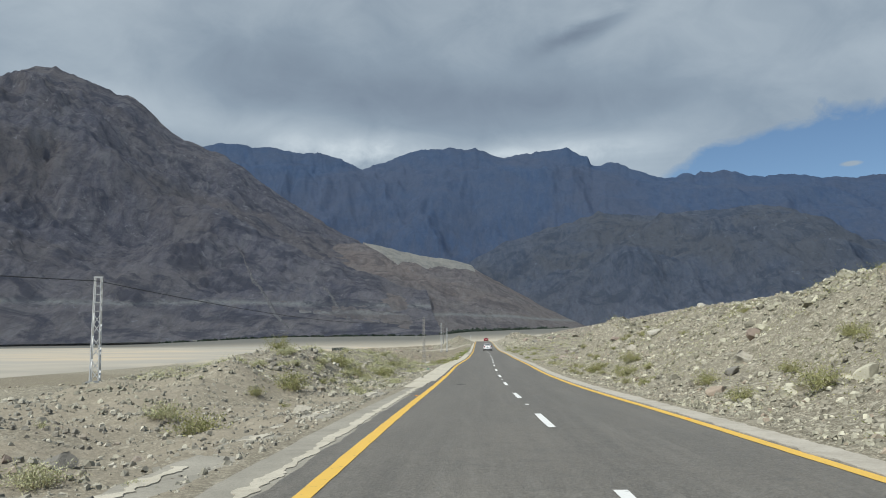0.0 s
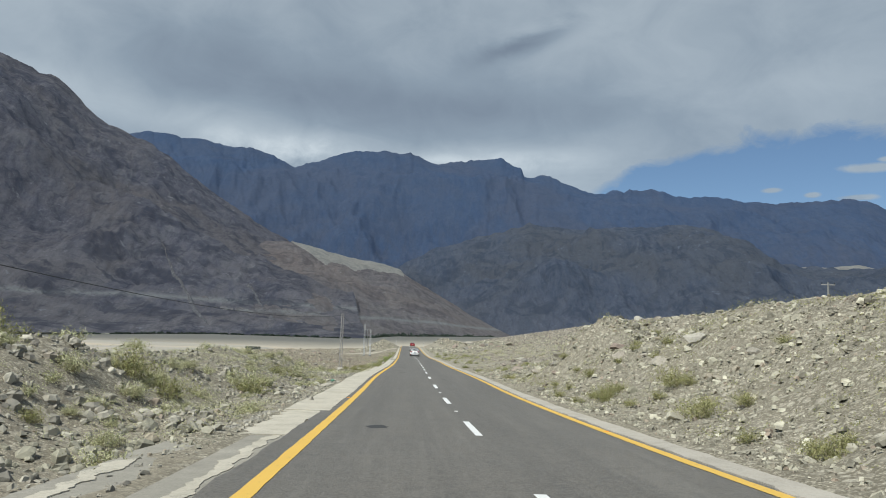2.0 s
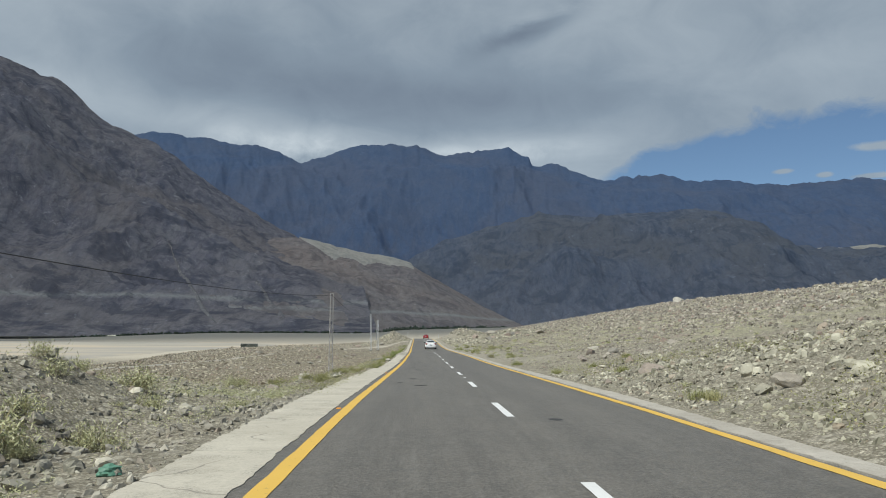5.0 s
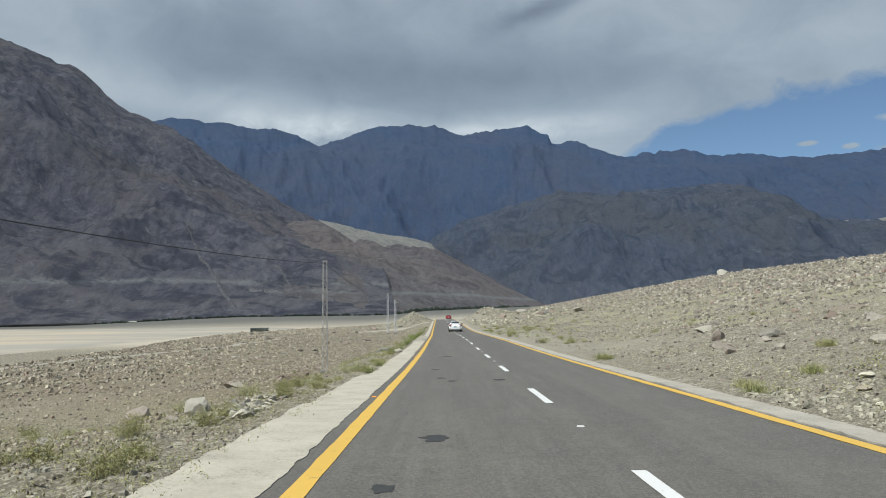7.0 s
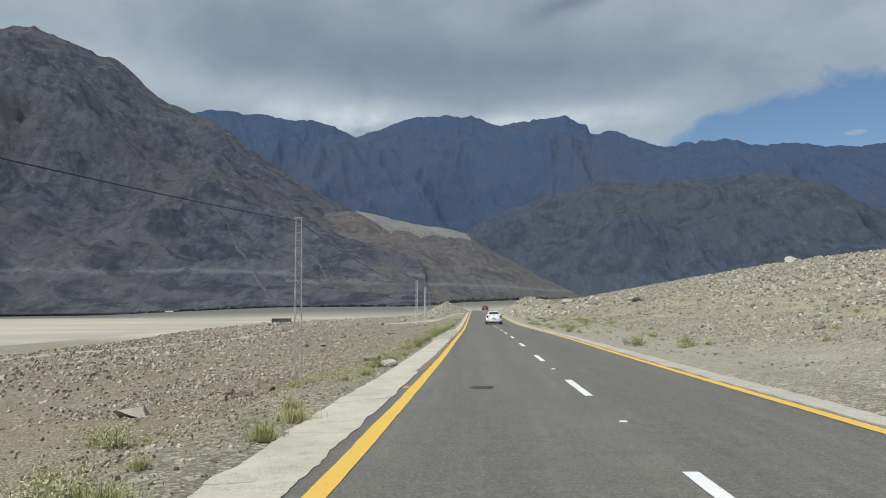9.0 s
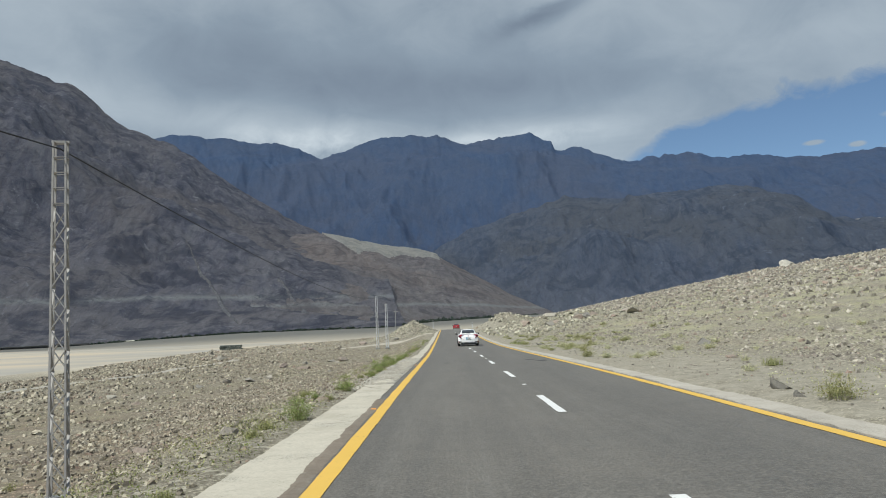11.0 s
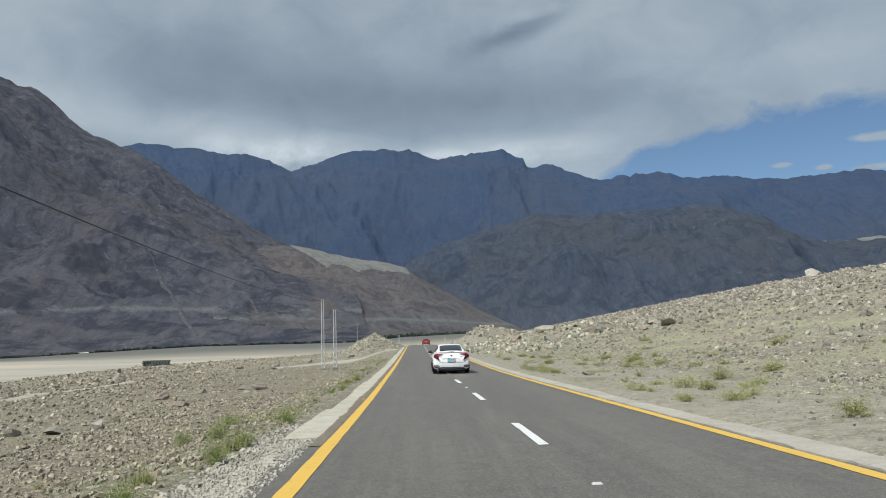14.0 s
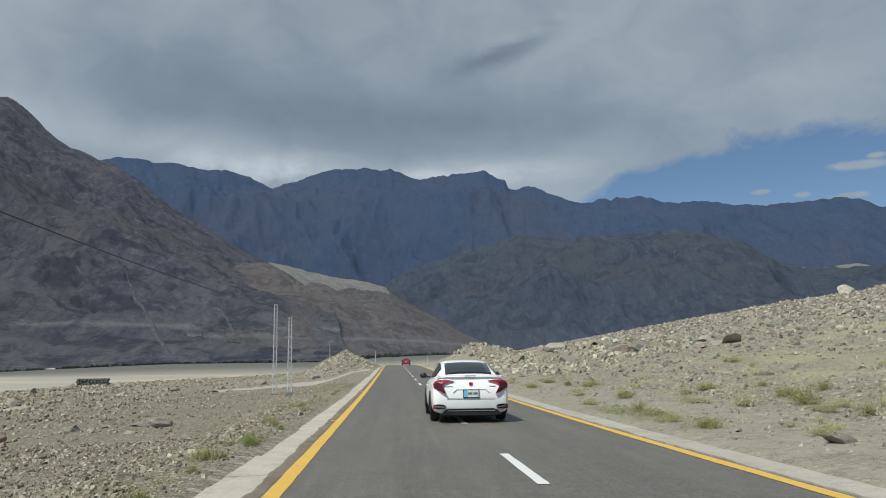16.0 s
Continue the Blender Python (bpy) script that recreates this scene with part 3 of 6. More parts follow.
def track(path, wide, seed):
    """A pale trodden strip that lies on the ground."""
    path = np.asarray(path, float)
    t = np.linspace(0, 1, 60)
    keys = np.linspace(0, 1, len(path))
    x, y = np.interp(t, keys, path[:, 0]), np.interp(t, keys, path[:, 1])
    x, y = x + 0.5 * fbm(t * 6, t * 0, 3, seed), y + 0.5 * fbm(t * 6, t * 0 + 5, 3, seed)
    tx, ty = np.gradient(x), np.gradient(y)
    n = np.hypot(tx, ty)
    w = wide * (0.5 + 0.25 * fbm(t * 14, t * 0 + 2, 3, seed))
    rows = [np.stack([x - ty / n * w * u, y + tx / n * w * u], -1) for u in (-1, -0.4, 0.4, 1)]
    P = np.stack(rows, 1)
    Zt = land(P[..., 0], P[..., 1]) + np.array([-0.06, 0.14, 0.14, -0.06])
    return tagged(raw("dirt_track", np.concatenate([P, Zt[..., None]], -1).reshape(-1, 3), grid_faces(60, 4), SAND, True), "pale trodden dirt track across the stones", "track", kind="structure")


track(((-60, 166), (-49.1, 178.3), (-46.1, 182.7), (-43.2, 190.3), (-38.8, 194.5), (-37.0, 206.3), (-33, 222)), 1.3, 3)
track(((-19, 229), (-13.6, 232.6), (-9.9, 235.5), (-4.4, 239.6)), 2.4, 4)


# ---- road ----
def strip(name, x0, x1, y0, y1, lift, material, step_y=1.0, wobble=0.0, seed=0, thick=0.0, parent=None, cols=2):
    """A strip that follows the road between two offsets, with ragged edges if wobble is set."""
    n = max(2, int((y1 - y0) / step_y) + 1)
    y = np.linspace(y0, y1, n)
    a = x0 + wobble * fbm(y * 1.7, y * 0 + seed, 6, 50 + seed, 0.7)
    b = x1 + wobble * 0.7 * fbm(y * 2.1, y * 0 + seed + 9, 6, 70 + seed, 0.72)
    w = np.linspace(0, 1, cols)
    xs = road_x(y)[:, None] + a[:, None] * (1 - w) + b[:, None] * w
    zs = road_z(y)[:, None] + lift - 0.002 * np.abs(xs - road_x(y)[:, None])
    v = np.stack([xs, np.repeat(y[:, None], cols, 1), zs], -1).reshape(-1, 3)
    f = grid_faces(n, cols)[:, ::-1]
    if thick:
        i = np.arange(n) * cols
        m = len(v)
        low = np.concatenate([v[i], v[i + cols - 1]]) - (0, 0, thick)
        k = np.arange(n - 1)
        left = np.stack([i[:-1], i[1:], m + k + 1, m + k], -1)
        right = np.stack([i[1:] + cols - 1, i[:-1] + cols - 1, m + n + k, m + n + k + 1], -1)
        ends = np.array([[i[0] + cols - 1, i[0], m, m + n], [i[-1], i[-1] + cols - 1, m + 2 * n - 1, m + n - 1]])
        v, f = np.concatenate([v, low]), np.concatenate([f, left, right, ends])
    return raw(name, v, f, material, False, parent)


road = strip("road", LEFT_LINE - 0.42, RIGHT_LINE + 0.16, -60, 900, 0.0, ASPHALT, 0.5, 0.10, 1, 0.14, cols=9)
tagged(road, "worn grey asphalt two-lane road", "road", kind="structure")
for name, x, label in (("edge_line_left", LEFT_LINE, "solid yellow edge line"), ("edge_line_right", RIGHT_LINE, "solid yellow edge line")):
    tagged(strip(name, x - 0.09, x + 0.09, -60, 700, 0.006, YELLOW, 0.4, 0.02, 4), label, "road marking", kind="structure")
centre_line = tagged(new("centre_line"), "dashed white centre line", "road marking", kind="structure")
for k in range(-4, 46):
    y0 = 16.4 - 3.0 + 9.0 * k
    strip("dash", -0.065, 0.065, y0, y0 + 3.0, 0.006, WHITE, 0.5, 0.012, 7 + k, parent=centre_line)

# concrete shoulders
left_shoulder = tagged(new("left_shoulder"), "broken pale concrete shoulder with ragged edges", "road shoulder", kind="structure")
y, k = -14.0, 0
while y < 330:
    rnd = random.Random(k)
    length = rnd.uniform(4.5, 8.0)
    inner = LEFT_LINE - 0.27
    for end in (120.4, 141.0):  # where the crumbled stretch begins and ends
        length = end - y if y < end - 0.1 < y + length else length
    if y < 24:  # two thin ragged remains with grit between
        strip("packed_grit", inner - 1.75, inner - 0.1, y, y + length, -0.035, GRIT, 0.15, 0.12, 11, 0.12, left_shoulder, 7)
        strip("slab", inner - 0.43, inner - 0.27, y, y + length, -0.026, CONCRETE, 0.06, 0.17, 12, 0.12, left_shoulder, 3)
        strip("slab", inner - 1.62, inner - 1.44, y, y + length * (0.95 if k % 3 else 0.55), -0.022, CONCRETE, 0.06, 0.26, k, 0.12, left_shoulder, 3)
    elif y < 34:
        strip("packed_grit", inner - 1.4, inner - 0.08, y, y + length, -0.035, GRIT, 0.15, 0.12, 11, 0.12, left_shoulder, 7)
        strip("slab", inner - 0.95, inner - 0.12, y, y + length, -0.012, CONCRETE, 0.06, 0.24, k, 0.12, left_shoulder, 5)
    elif 120 < y < 140:  # crumbled to pale grit with some flakes of slab left
        strip("packed_grit", inner - 0.62, inner - 0.02, y, y + length, -0.012, CRUMBS, 0.06, 0.16, 11, 0.12, left_shoulder, 7)
        for j in range(2):
            a = y + rnd.uniform(0, length - 1.3)
            strip("slab", inner - rnd.uniform(0.4, 0.6), inner - rnd.uniform(0.05, 0.28), a, a + rnd.uniform(0.5, 1.3), 0.004 + 0.004 * j, CONCRETE, 0.06, 0.22, 40 * k + j, 0.12, left_shoulder, 4)
    else:
        wide = 0.92 if y < 84 else (0.62 if y < 120 else 0.42)
        strip("slab", inner - wide - rnd.uniform(-0.05, 0.1), inner + 0.03, y, y + length - 0.004, 0.008 + rnd.uniform(-0.002, 0.002), CONCRETE, 0.05, 0.085 if y < 92 else 0.045, 3, 0.2, left_shoulder, 5)
    y += length
    k += 1
for j in [*range(5, 7), *range(10, 25)]:  # brown dirt blown against the slabs, thin at both edges
    dirt = strip("dirt", LEFT_LINE - 0.35, LEFT_LINE - 0.11, 60 + 8 * j, 67.99 + 8 * j, 0.013, DIRT, 0.05, 0.09, 60, 0.0, left_shoulder, 3)
    for n, v in enumerate(dirt.data.vertices):
        v.co.z -= 0.0 if n % 3 == 1 else 0.011
right_shoulder = tagged(new("right_shoulder"), "narrow pale concrete edge strip", "road shoulder", kind="structure")
y = -14.0
while y < 330:
    rnd = random.Random(900 + k)
    length = rnd.uniform(4.5, 8)
    strip("slab", RIGHT_LINE + 0.15, RIGHT_LINE + 0.60 + rnd.uniform(-0.03, 0.05), y, y + length - 0.004, 0.02, KERB_CONCRETE, 0.10, 0.11, 5, 0.2, right_shoulder, 3)
    y += length
    k += 1


# ---- mountains ----
def along(keys, s):
    keys = np.asarray(keys, float)
    seg = np.r_[0, np.cumsum(np.hypot(*np.diff(keys[:, :2], axis=0).T))]
    seg /= seg[-1]
    return np.stack([np.interp(s, seg, keys[:, i]) for i in range(3)], -1)


def massif(name, ridge, foot, nu, nv, material, label, seed, relief=0.12, hollow=1.25, crag=10.0, gullies=9, v0=-0.22, v1=1.0, lift=0.0, s0=0.0, s1=1.0, comb=0.16, lens=False):
    """A mountain side: from behind its ridge, over it, down to its foot, cut by gullies."""
    s = np.linspace(s0, s1, nu)
    v = np.linspace(v0, v1, nv)
    R, F = along(ridge, s), along(foot, s)
    length = np.hypot(*np.diff(np.asarray(ridge)[:, :2], axis=0).T).sum()
    crest = crag * (0.6 * fbm(s * length / 110, s * 0 + seed, 5, seed, 0.66) + 0.5 * fbm(s * length / 60, s * 0 + seed, 3, seed + 3, 0.6, True) * (0.5 + 0.5 * fbm(s * length / 500, s * 0, 2, seed + 6)) + 0.9 * fbm(s * length / 34, s * 0 + 3, 3, seed + 8, 0.6))
    S, V = np.meshgrid(s, v, indexing="ij")
    if lens:  # a band that narrows towards both ends
        u = (S - s0) / (s1 - s0)
        V = np.where(V > 0, V * np.clip(1.15 * np.minimum(u / 0.32, 0.38 + 0.62 * (1 - u) / 0.6), 0.02, 1.0) * (1 + 0.12 * fbm(u * 9, u * 0, 3, seed)), V)
    w = np.clip(V, 0, 1)
    xy = R[:, None, :2] * (1 - V[..., None]) + F[:, None, :2] * V[..., None]
    H = (R[:, 2] - F[:, 2])[:, None]
    # the teeth of the ridge fade out below it
    wide = max(3, nu // 14) | 1
    soft = np.convolve(np.pad(R[:, 2], wide // 2, mode="edge"), np.ones(wide) / wide, "valid")
    fade = np.clip(1 - w * 1.0, 0, 1) ** 9
    top = soft[:, None] + (R[:, 2] + crest - soft)[:, None] * fade - F[:, None, 2]
    z = F[:, None, 2] + top * (1 - w) ** hollow
    z = np.where(V < 0, z + H * V * 1.4, z)
    wx = xy[..., 0] + 140 * fbm(xy[..., 0] * 0.003, xy[..., 1] * 0.003, 3, seed + 40)
    wy = xy[..., 1] + 140 * fbm(xy[..., 0] * 0.003, xy[..., 1] * 0.003, 3, seed + 50)
    run = np.hypot(*(R[-1] - R[0])[:2]) / 1000
    bend = fbm(S * 7 * run, V * 2.5, 3, seed + 60)
    g0 = fbm(wx * 0.0021, wy * 0.0013, 3, seed + 1, 0.5, True)
    g1 = fbm(wx * 0.006, wy * 0.004, 5, seed + 2, 0.58, True)
    g2 = fbm(S * gullies * run + 0.35 * bend, V * 3.2, 5, seed + 9, 0.6, True)
    g3 = fbm(wx * 0.03, wy * 0.03, 4, seed + 5, 0.6)
    body = np.clip(w * 4, 0, 1) ** 1.7 * np.clip((1 - w) * 3, 0, 1)
    z = z + H * relief * (body * (1.3 * g0 + 0.38 * g1) + np.clip(w * 7, 0, 1) ** 1.7 * np.clip((1 - w) * 4, 0, 1) * (comb * g2 + 0.24 * g3)) + (lift * np.clip(np.minimum(v - v0, v1 - v)[None] * 40, 0, 1.6) - 1.5 if lift else 0.0)
    P = np.concatenate([xy, z[..., None]], -1).reshape(-1, 3)
    tagged(raw(name, P, grid_faces(nu, nv), material, True), label, "mountain", kind="structure")
    return P.reshape(nu, nv, 3)


# bearing in degrees from the road's line, height of the skyline
RANGE_WEST = [(-34, 900), (-24, 1000), (-19.4, 1078), (-18.2, 1104), (-16.4, 1097), (-16.1, 1083), (-15.3, 1098), (-14.8, 1094), (-12.9, 1065), (-11.6, 1069), (-9.9, 1037), (-8.4, 970), (-6.7, 1025),
              (-4.9, 1078), (-3.9, 1101), (-2.7, 1091), (-1.95, 1102), (-1.0, 1089), (-0.2, 1103), (0.6, 1071), (1.8, 1033), (2.8, 1054), (4.6, 1069), (6.3, 1089), (6.8, 1068), (7.2, 1040)]
RANGE_EAST = [(7.8, 1025), (8.0, 976), (8.7, 974), (9.1, 983), (9.7, 988), (10.3, 969), (10.6, 947), (11.4, 924), (12.0, 902), (12.5, 886), (13.7, 873), (14.2, 903), (14.6, 905), (15.0, 884), (15.4, 910),
              (16.1, 895), (16.9, 904), (17.6, 892), (18.2, 868), (19.6, 850), (21.2, 855), (22.8, 817), (24.8, 807), (26.5, 810), (28.1, 814), (29.4, 816), (30.3, 800), (31.3, 756), (32.5, 731), (33.4, 713), (46, 700)]
FAR_RIDGE = [(4640 * math.sin(radians(a)), 4640 * math.cos(radians(a)), h) for a, h in RANGE_WEST + RANGE_EAST]
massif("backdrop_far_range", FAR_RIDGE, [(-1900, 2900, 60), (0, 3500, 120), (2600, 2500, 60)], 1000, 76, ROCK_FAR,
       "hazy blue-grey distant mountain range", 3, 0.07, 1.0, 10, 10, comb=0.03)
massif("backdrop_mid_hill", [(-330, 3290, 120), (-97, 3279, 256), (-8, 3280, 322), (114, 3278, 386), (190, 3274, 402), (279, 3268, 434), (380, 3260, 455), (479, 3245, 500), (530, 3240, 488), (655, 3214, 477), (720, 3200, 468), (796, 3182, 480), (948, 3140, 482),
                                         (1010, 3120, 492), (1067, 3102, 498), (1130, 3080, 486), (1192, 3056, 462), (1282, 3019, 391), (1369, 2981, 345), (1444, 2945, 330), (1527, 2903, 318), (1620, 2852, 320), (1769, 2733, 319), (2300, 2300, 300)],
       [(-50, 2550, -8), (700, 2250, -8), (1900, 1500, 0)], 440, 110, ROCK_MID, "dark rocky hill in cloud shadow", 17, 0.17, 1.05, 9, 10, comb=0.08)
LEFT_SIDE = massif("backdrop_left_mountain", [(-2540, 1848, 486), (-1905, 2205, 668), (-1527, 2442, 835), (-1487, 2466, 861), (-1439, 2495, 892), (-1417, 2507, 888), (-1389, 2523, 902), (-1358, 2540, 881), (-1297, 2572, 864), (-1232, 2603, 832), (-1176, 2629, 824),
                                               (-1142, 2644, 801), (-1116, 2655, 776), (-1064, 2676, 722), (-1021, 2693, 688), (-954, 2717, 662), (-884, 2741, 637), (-800, 2767, 580), (-713, 2790, 508), (-625, 2811, 452), (-535, 2830, 396), (-430, 2848, 340), (-332, 2861, 266), (-240, 2880, 215)],
       [(-1500, 300, -8), (-676, 1111, -5), (-473, 1211, -3), (-312, 1262, 3), (-60, 1300, 4)], 440, 170, ROCK_LEFT, "steep dark brown rocky mountain", 29, 0.10, 1.12, 9, 14, comb=0.2)
SPUR = [(-560, 2530, 300), (-440, 2552, 300), (-385, 2561, 305), (-297, 2573, 284), (-229, 2580, 266), (-144, 2586, 251), (-59, 2589, 237), (-31, 2590, 226), (10, 2590, 201), (112, 2588, 143), (196, 2583, 93), (272, 2576, 58), (331, 2569, 30), (400, 2560, 5)]
SPUR_FOOT = [(-420, 1265, -2), (-110, 1300, 3), (330, 2100, 3)]
massif("backdrop_spur", SPUR, SPUR_FOOT, 300, 130, ROCK_SPUR, "brown scree spur at the mountain foot", 41, 0.12, 1.2, 3, 16)
massif("backdrop_terrace", SPUR, SPUR_FOOT, 200, 24, ROCK_TERRACE, "pale sandy terrace on the spur", 41, 0.12, 1.2, 3, 16, -0.04, 0.19, 3.0, 0.195, 0.56, lens=True)

massif("backdrop_far_terrace", [(1500, 3290, 318), (1570, 3290, 352), (1640, 3285, 366), (1740, 3270, 364), (1850, 3250, 378), (1910, 3220, 360), (2050, 3120, 330)], [(1500, 3120, 300), (1800, 3080, 310), (2100, 2950, 300)], 120, 30, ROCK_TERRACE, "pale terrace behind the dark hill", 47, 0.1, 1.0, 3)


# ---- cloud ----
def make_cloud():
    k = Mat("cloud", 1, 0, 0)
    out = k.n["Material Output"]
    k.n.remove(k.b)
    p = k.xyz()
    soft = k.noise(1.0, 5, 0.48, k.place((0.0008, 0.0005, 0.0013)), 0.4)
    wide = k.noise(1.0, 3, 0.45, k.place((0.0004, 0.0002, 0.0008), (3.1, 0, 0.4)), 0.3)
    billow = k.noise(1.0, 7, 0.58, k.place((0.0021, 0.0021, 0.0034), (2.0, 0, 0)), 0.6)

    def blob(x, z, wide_x, wide_z):
        a = k.math("POWER", k.math("ABSOLUTE", k.math("DIVIDE", k.math("SUBTRACT", p["X"], x), wide_x)), 2.0)
        b = k.math("POWER", k.math("ABSOLUTE", k.math("DIVIDE", k.math("SUBTRACT", p["Z"], z), wide_z)), 2.0)
        return k.math("POWER", 2.718, k.math("MULTIPLY", k.math("ADD", a, b), -1.0))

    tone = k.math("ADD", k.math("MULTIPLY", soft, 0.26), k.math("MULTIPLY", wide, 0.22))
    tone = k.math("ADD", tone, k.math("MULTIPLY", k.math("SUBTRACT", billow, 0.5), 0.20))
    tone = k.math("ADD", tone, 0.36)
    for x, z, a, b, much in ((-1500, 1600, 900, 170, -0.07), (-500, 1470, 900, 150, -0.10), (350, 1370, 800, 150, -0.13), (1100, 1400, 500, 130, -0.05), (-2150, 1560, 420, 330, 0.13),
                             (-1950, 1330, 420, 110, 0.09), (-1330, 1240, 480, 90, 0.12), (-750, 1130, 560, 85, 0.20), (60, 1090, 420, 50, 0.12), (640, 1120, 480, 75, 0.15), (1500, 1760, 900, 200, 0.04), (2100, 1480, 600, 130, 0.07)):
        tone = k.math("ADD", tone, k.math("MULTIPLY", blob(x, z, a, b), much))
    # small bright heads low over the ridge
    heads = k.noise(1.0, 8, 0.62, k.place((0.0042, 0.0042, 0.0062), (0.7, 0, 0)), 0.3)
    low = k.math("MAXIMUM", blob(-800, 1090, 520, 90), k.math("MULTIPLY", blob(500, 1080, 500, 80), 0.6))
    tone = k.math("ADD", tone, k.math("MULTIPLY", k.math("MULTIPLY", low, k.math("SUBTRACT", heads, 0.47)), 0.75))
    # one dark slanting streak
    dx, dz = k.math("SUBTRACT", p["X"], 600.0), k.math("SUBTRACT", p["Z"], 1755.0)
    lengthwise = k.math("DIVIDE", k.math("ADD", k.math("MULTIPLY", dx, 0.929), k.math("MULTIPLY", dz, 0.37)), 270.0)
    across = k.math("DIVIDE", k.math("ADD", k.math("SUBTRACT", k.math("MULTIPLY", dz, 0.929), k.math("MULTIPLY", dx, 0.37)), k.math("MULTIPLY", k.math("SUBTRACT", billow, 0.5), 210.0)), 50.0)
    streak = k.math("POWER", 2.718, k.math("MULTIPLY", k.math("ADD", k.math("MULTIPLY", lengthwise, lengthwise), k.math("MULTIPLY", across, across)), -1.0))
    tone = k.math("SUBTRACT", tone, k.math("MULTIPLY", streak, 0.22))
    col = k.ramp(tone, (0.40, (0.205, 0.235, 0.285)), (0.56, (0.292, 0.335, 0.39)), (0.72, (0.46, 0.50, 0.545)), (0.92, (0.74, 0.765, 0.79)))
    glow = k.node("ShaderNodeEmission")
    k.link(col, glow.inputs[0])
    glow.inputs[1].default_value = 1.0
    clear = k.node("ShaderNodeBsdfTransparent")
    # a gap of blue low on one side with small white puffs in it, and the open sky behind the deck's edge
    rag = k.math("MULTIPLY", k.math("SUBTRACT", soft, 0.5), 620.0)
    at = k.math("DIVIDE", k.math("SUBTRACT", p["X"], 1000.0), 1700.0, True)
    edge = [(1000, 900), (1105, 959), (1322, 1122), (1620, 1186), (1818, 1222), (1897, 1262), (2006, 1248), (2161, 1243), (2308, 1256), (2555, 1236), (2700, 1225)]
    edge = k.ramp(at, *[((x - 1000) / 1700, (z - 900) / 500) for x, z in edge])
    edge = k.math("ADD", k.math("MULTIPLY", edge, 500.0), 900.0)
    wisp = k.math("ADD", k.math("MULTIPLY", k.math("SUBTRACT", billow, 0.5), 260.0), k.math("MULTIPLY", k.math("SUBTRACT", k.noise(1.0, 7, 0.68, k.place((0.006, 0.006, 0.011)), 0.8), 0.5), 130.0))
    gap = k.math("ADD", k.math("SUBTRACT", edge, p["Z"]), k.math("ADD", wisp, 10.0))
    gap = k.math("DIVIDE", gap, 95.0, True)
    gap = k.math("MULTIPLY", gap, k.math("DIVIDE", k.math("SUBTRACT", p["X"], 1000.0), 150.0, True))
    behind = k.math("DIVIDE", k.math("SUBTRACT", -90.0, k.math("ADD", p["Y"], k.math("MULTIPLY", rag, 0.5))), 200.0, True)
    puff = 0.0
    for x, z, wx, wz in ((2472, 1016, 170, 34), (2031, 921, 62, 18), (2220, 886, 44, 18), (2419, 862, 100, 20), (2526, 1056, 55, 20)):
        puff = k.math("MAXIMUM", blob(x, z, wx, wz), puff)
    puff = k.ramp(k.math("ADD", puff, k.math("MULTIPLY", k.math("SUBTRACT", billow, 0.5), 1.3)), (0.42, 0.0), (0.8, 0.85))
    hole = k.math("MAXIMUM", k.math("MAXIMUM", k.math("MULTIPLY", gap, k.math("SUBTRACT", 1.0, puff)), behind), 0.17)
    ms = k.node("ShaderNodeMixShader")
    k.link(hole, ms.inputs[0])
    k.link(glow.outputs[0], ms.inputs[1])
    k.link(clear.outputs[0], ms.inputs[2])
    k.link(ms.outputs[0], out.inputs[0])
    k.m.cycles.emission_sampling = "NONE"
    return k.m


a = np.radians(np.linspace(-118, 118, 160))
r = np.concatenate([np.linspace(300, 4300, 40), 4890 * np.sin(np.radians(np.linspace(62, 90, 50)))])
A, Rr = np.meshgrid(a, r, indexing="ij")
Zc = np.minimum(np.sqrt(np.maximum(4890.0 ** 2 - Rr ** 2, 0)), 2300)
deck = raw("backdrop_cloud", np.stack([Rr * np.sin(A), Rr * np.cos(A) + 75, Zc], -1).reshape(-1, 3), grid_faces(len(a), len(r)), make_cloud(), True)
tagged(deck, "grey broken cloud over the mountains", "cloud", kind="structure")


# ---- rubble and boulders ----
def rock_shape(seed, level):
    bm = bmesh.new()
    bmesh.ops.create_icosphere(bm, subdivisions=level, radius=1)
    rnd = random.Random(seed)
    cuts = [(Vector((rnd.gauss(0, 1), rnd.gauss(0, 1), rnd.gauss(0, 1))).normalized(), rnd.uniform(0.32, 0.72)) for _ in range(11)]
    size = (rnd.uniform(0.8, 1.3), rnd.uniform(0.7, 1.1), rnd.uniform(0.5, 0.85))
    for v in bm.verts:
        for n, d in cuts:
            over = v.co.dot(n) - d
            if over > 0:
                v.co -= n * over
        v.co *= 1.25 + 0.12 * noise.noise(v.co * 2.1 + Vector((seed, 0, 0)))
        v.co = Vector((v.co.x * size[0], v.co.y * size[1], v.co.z * size[2]))
    return bm


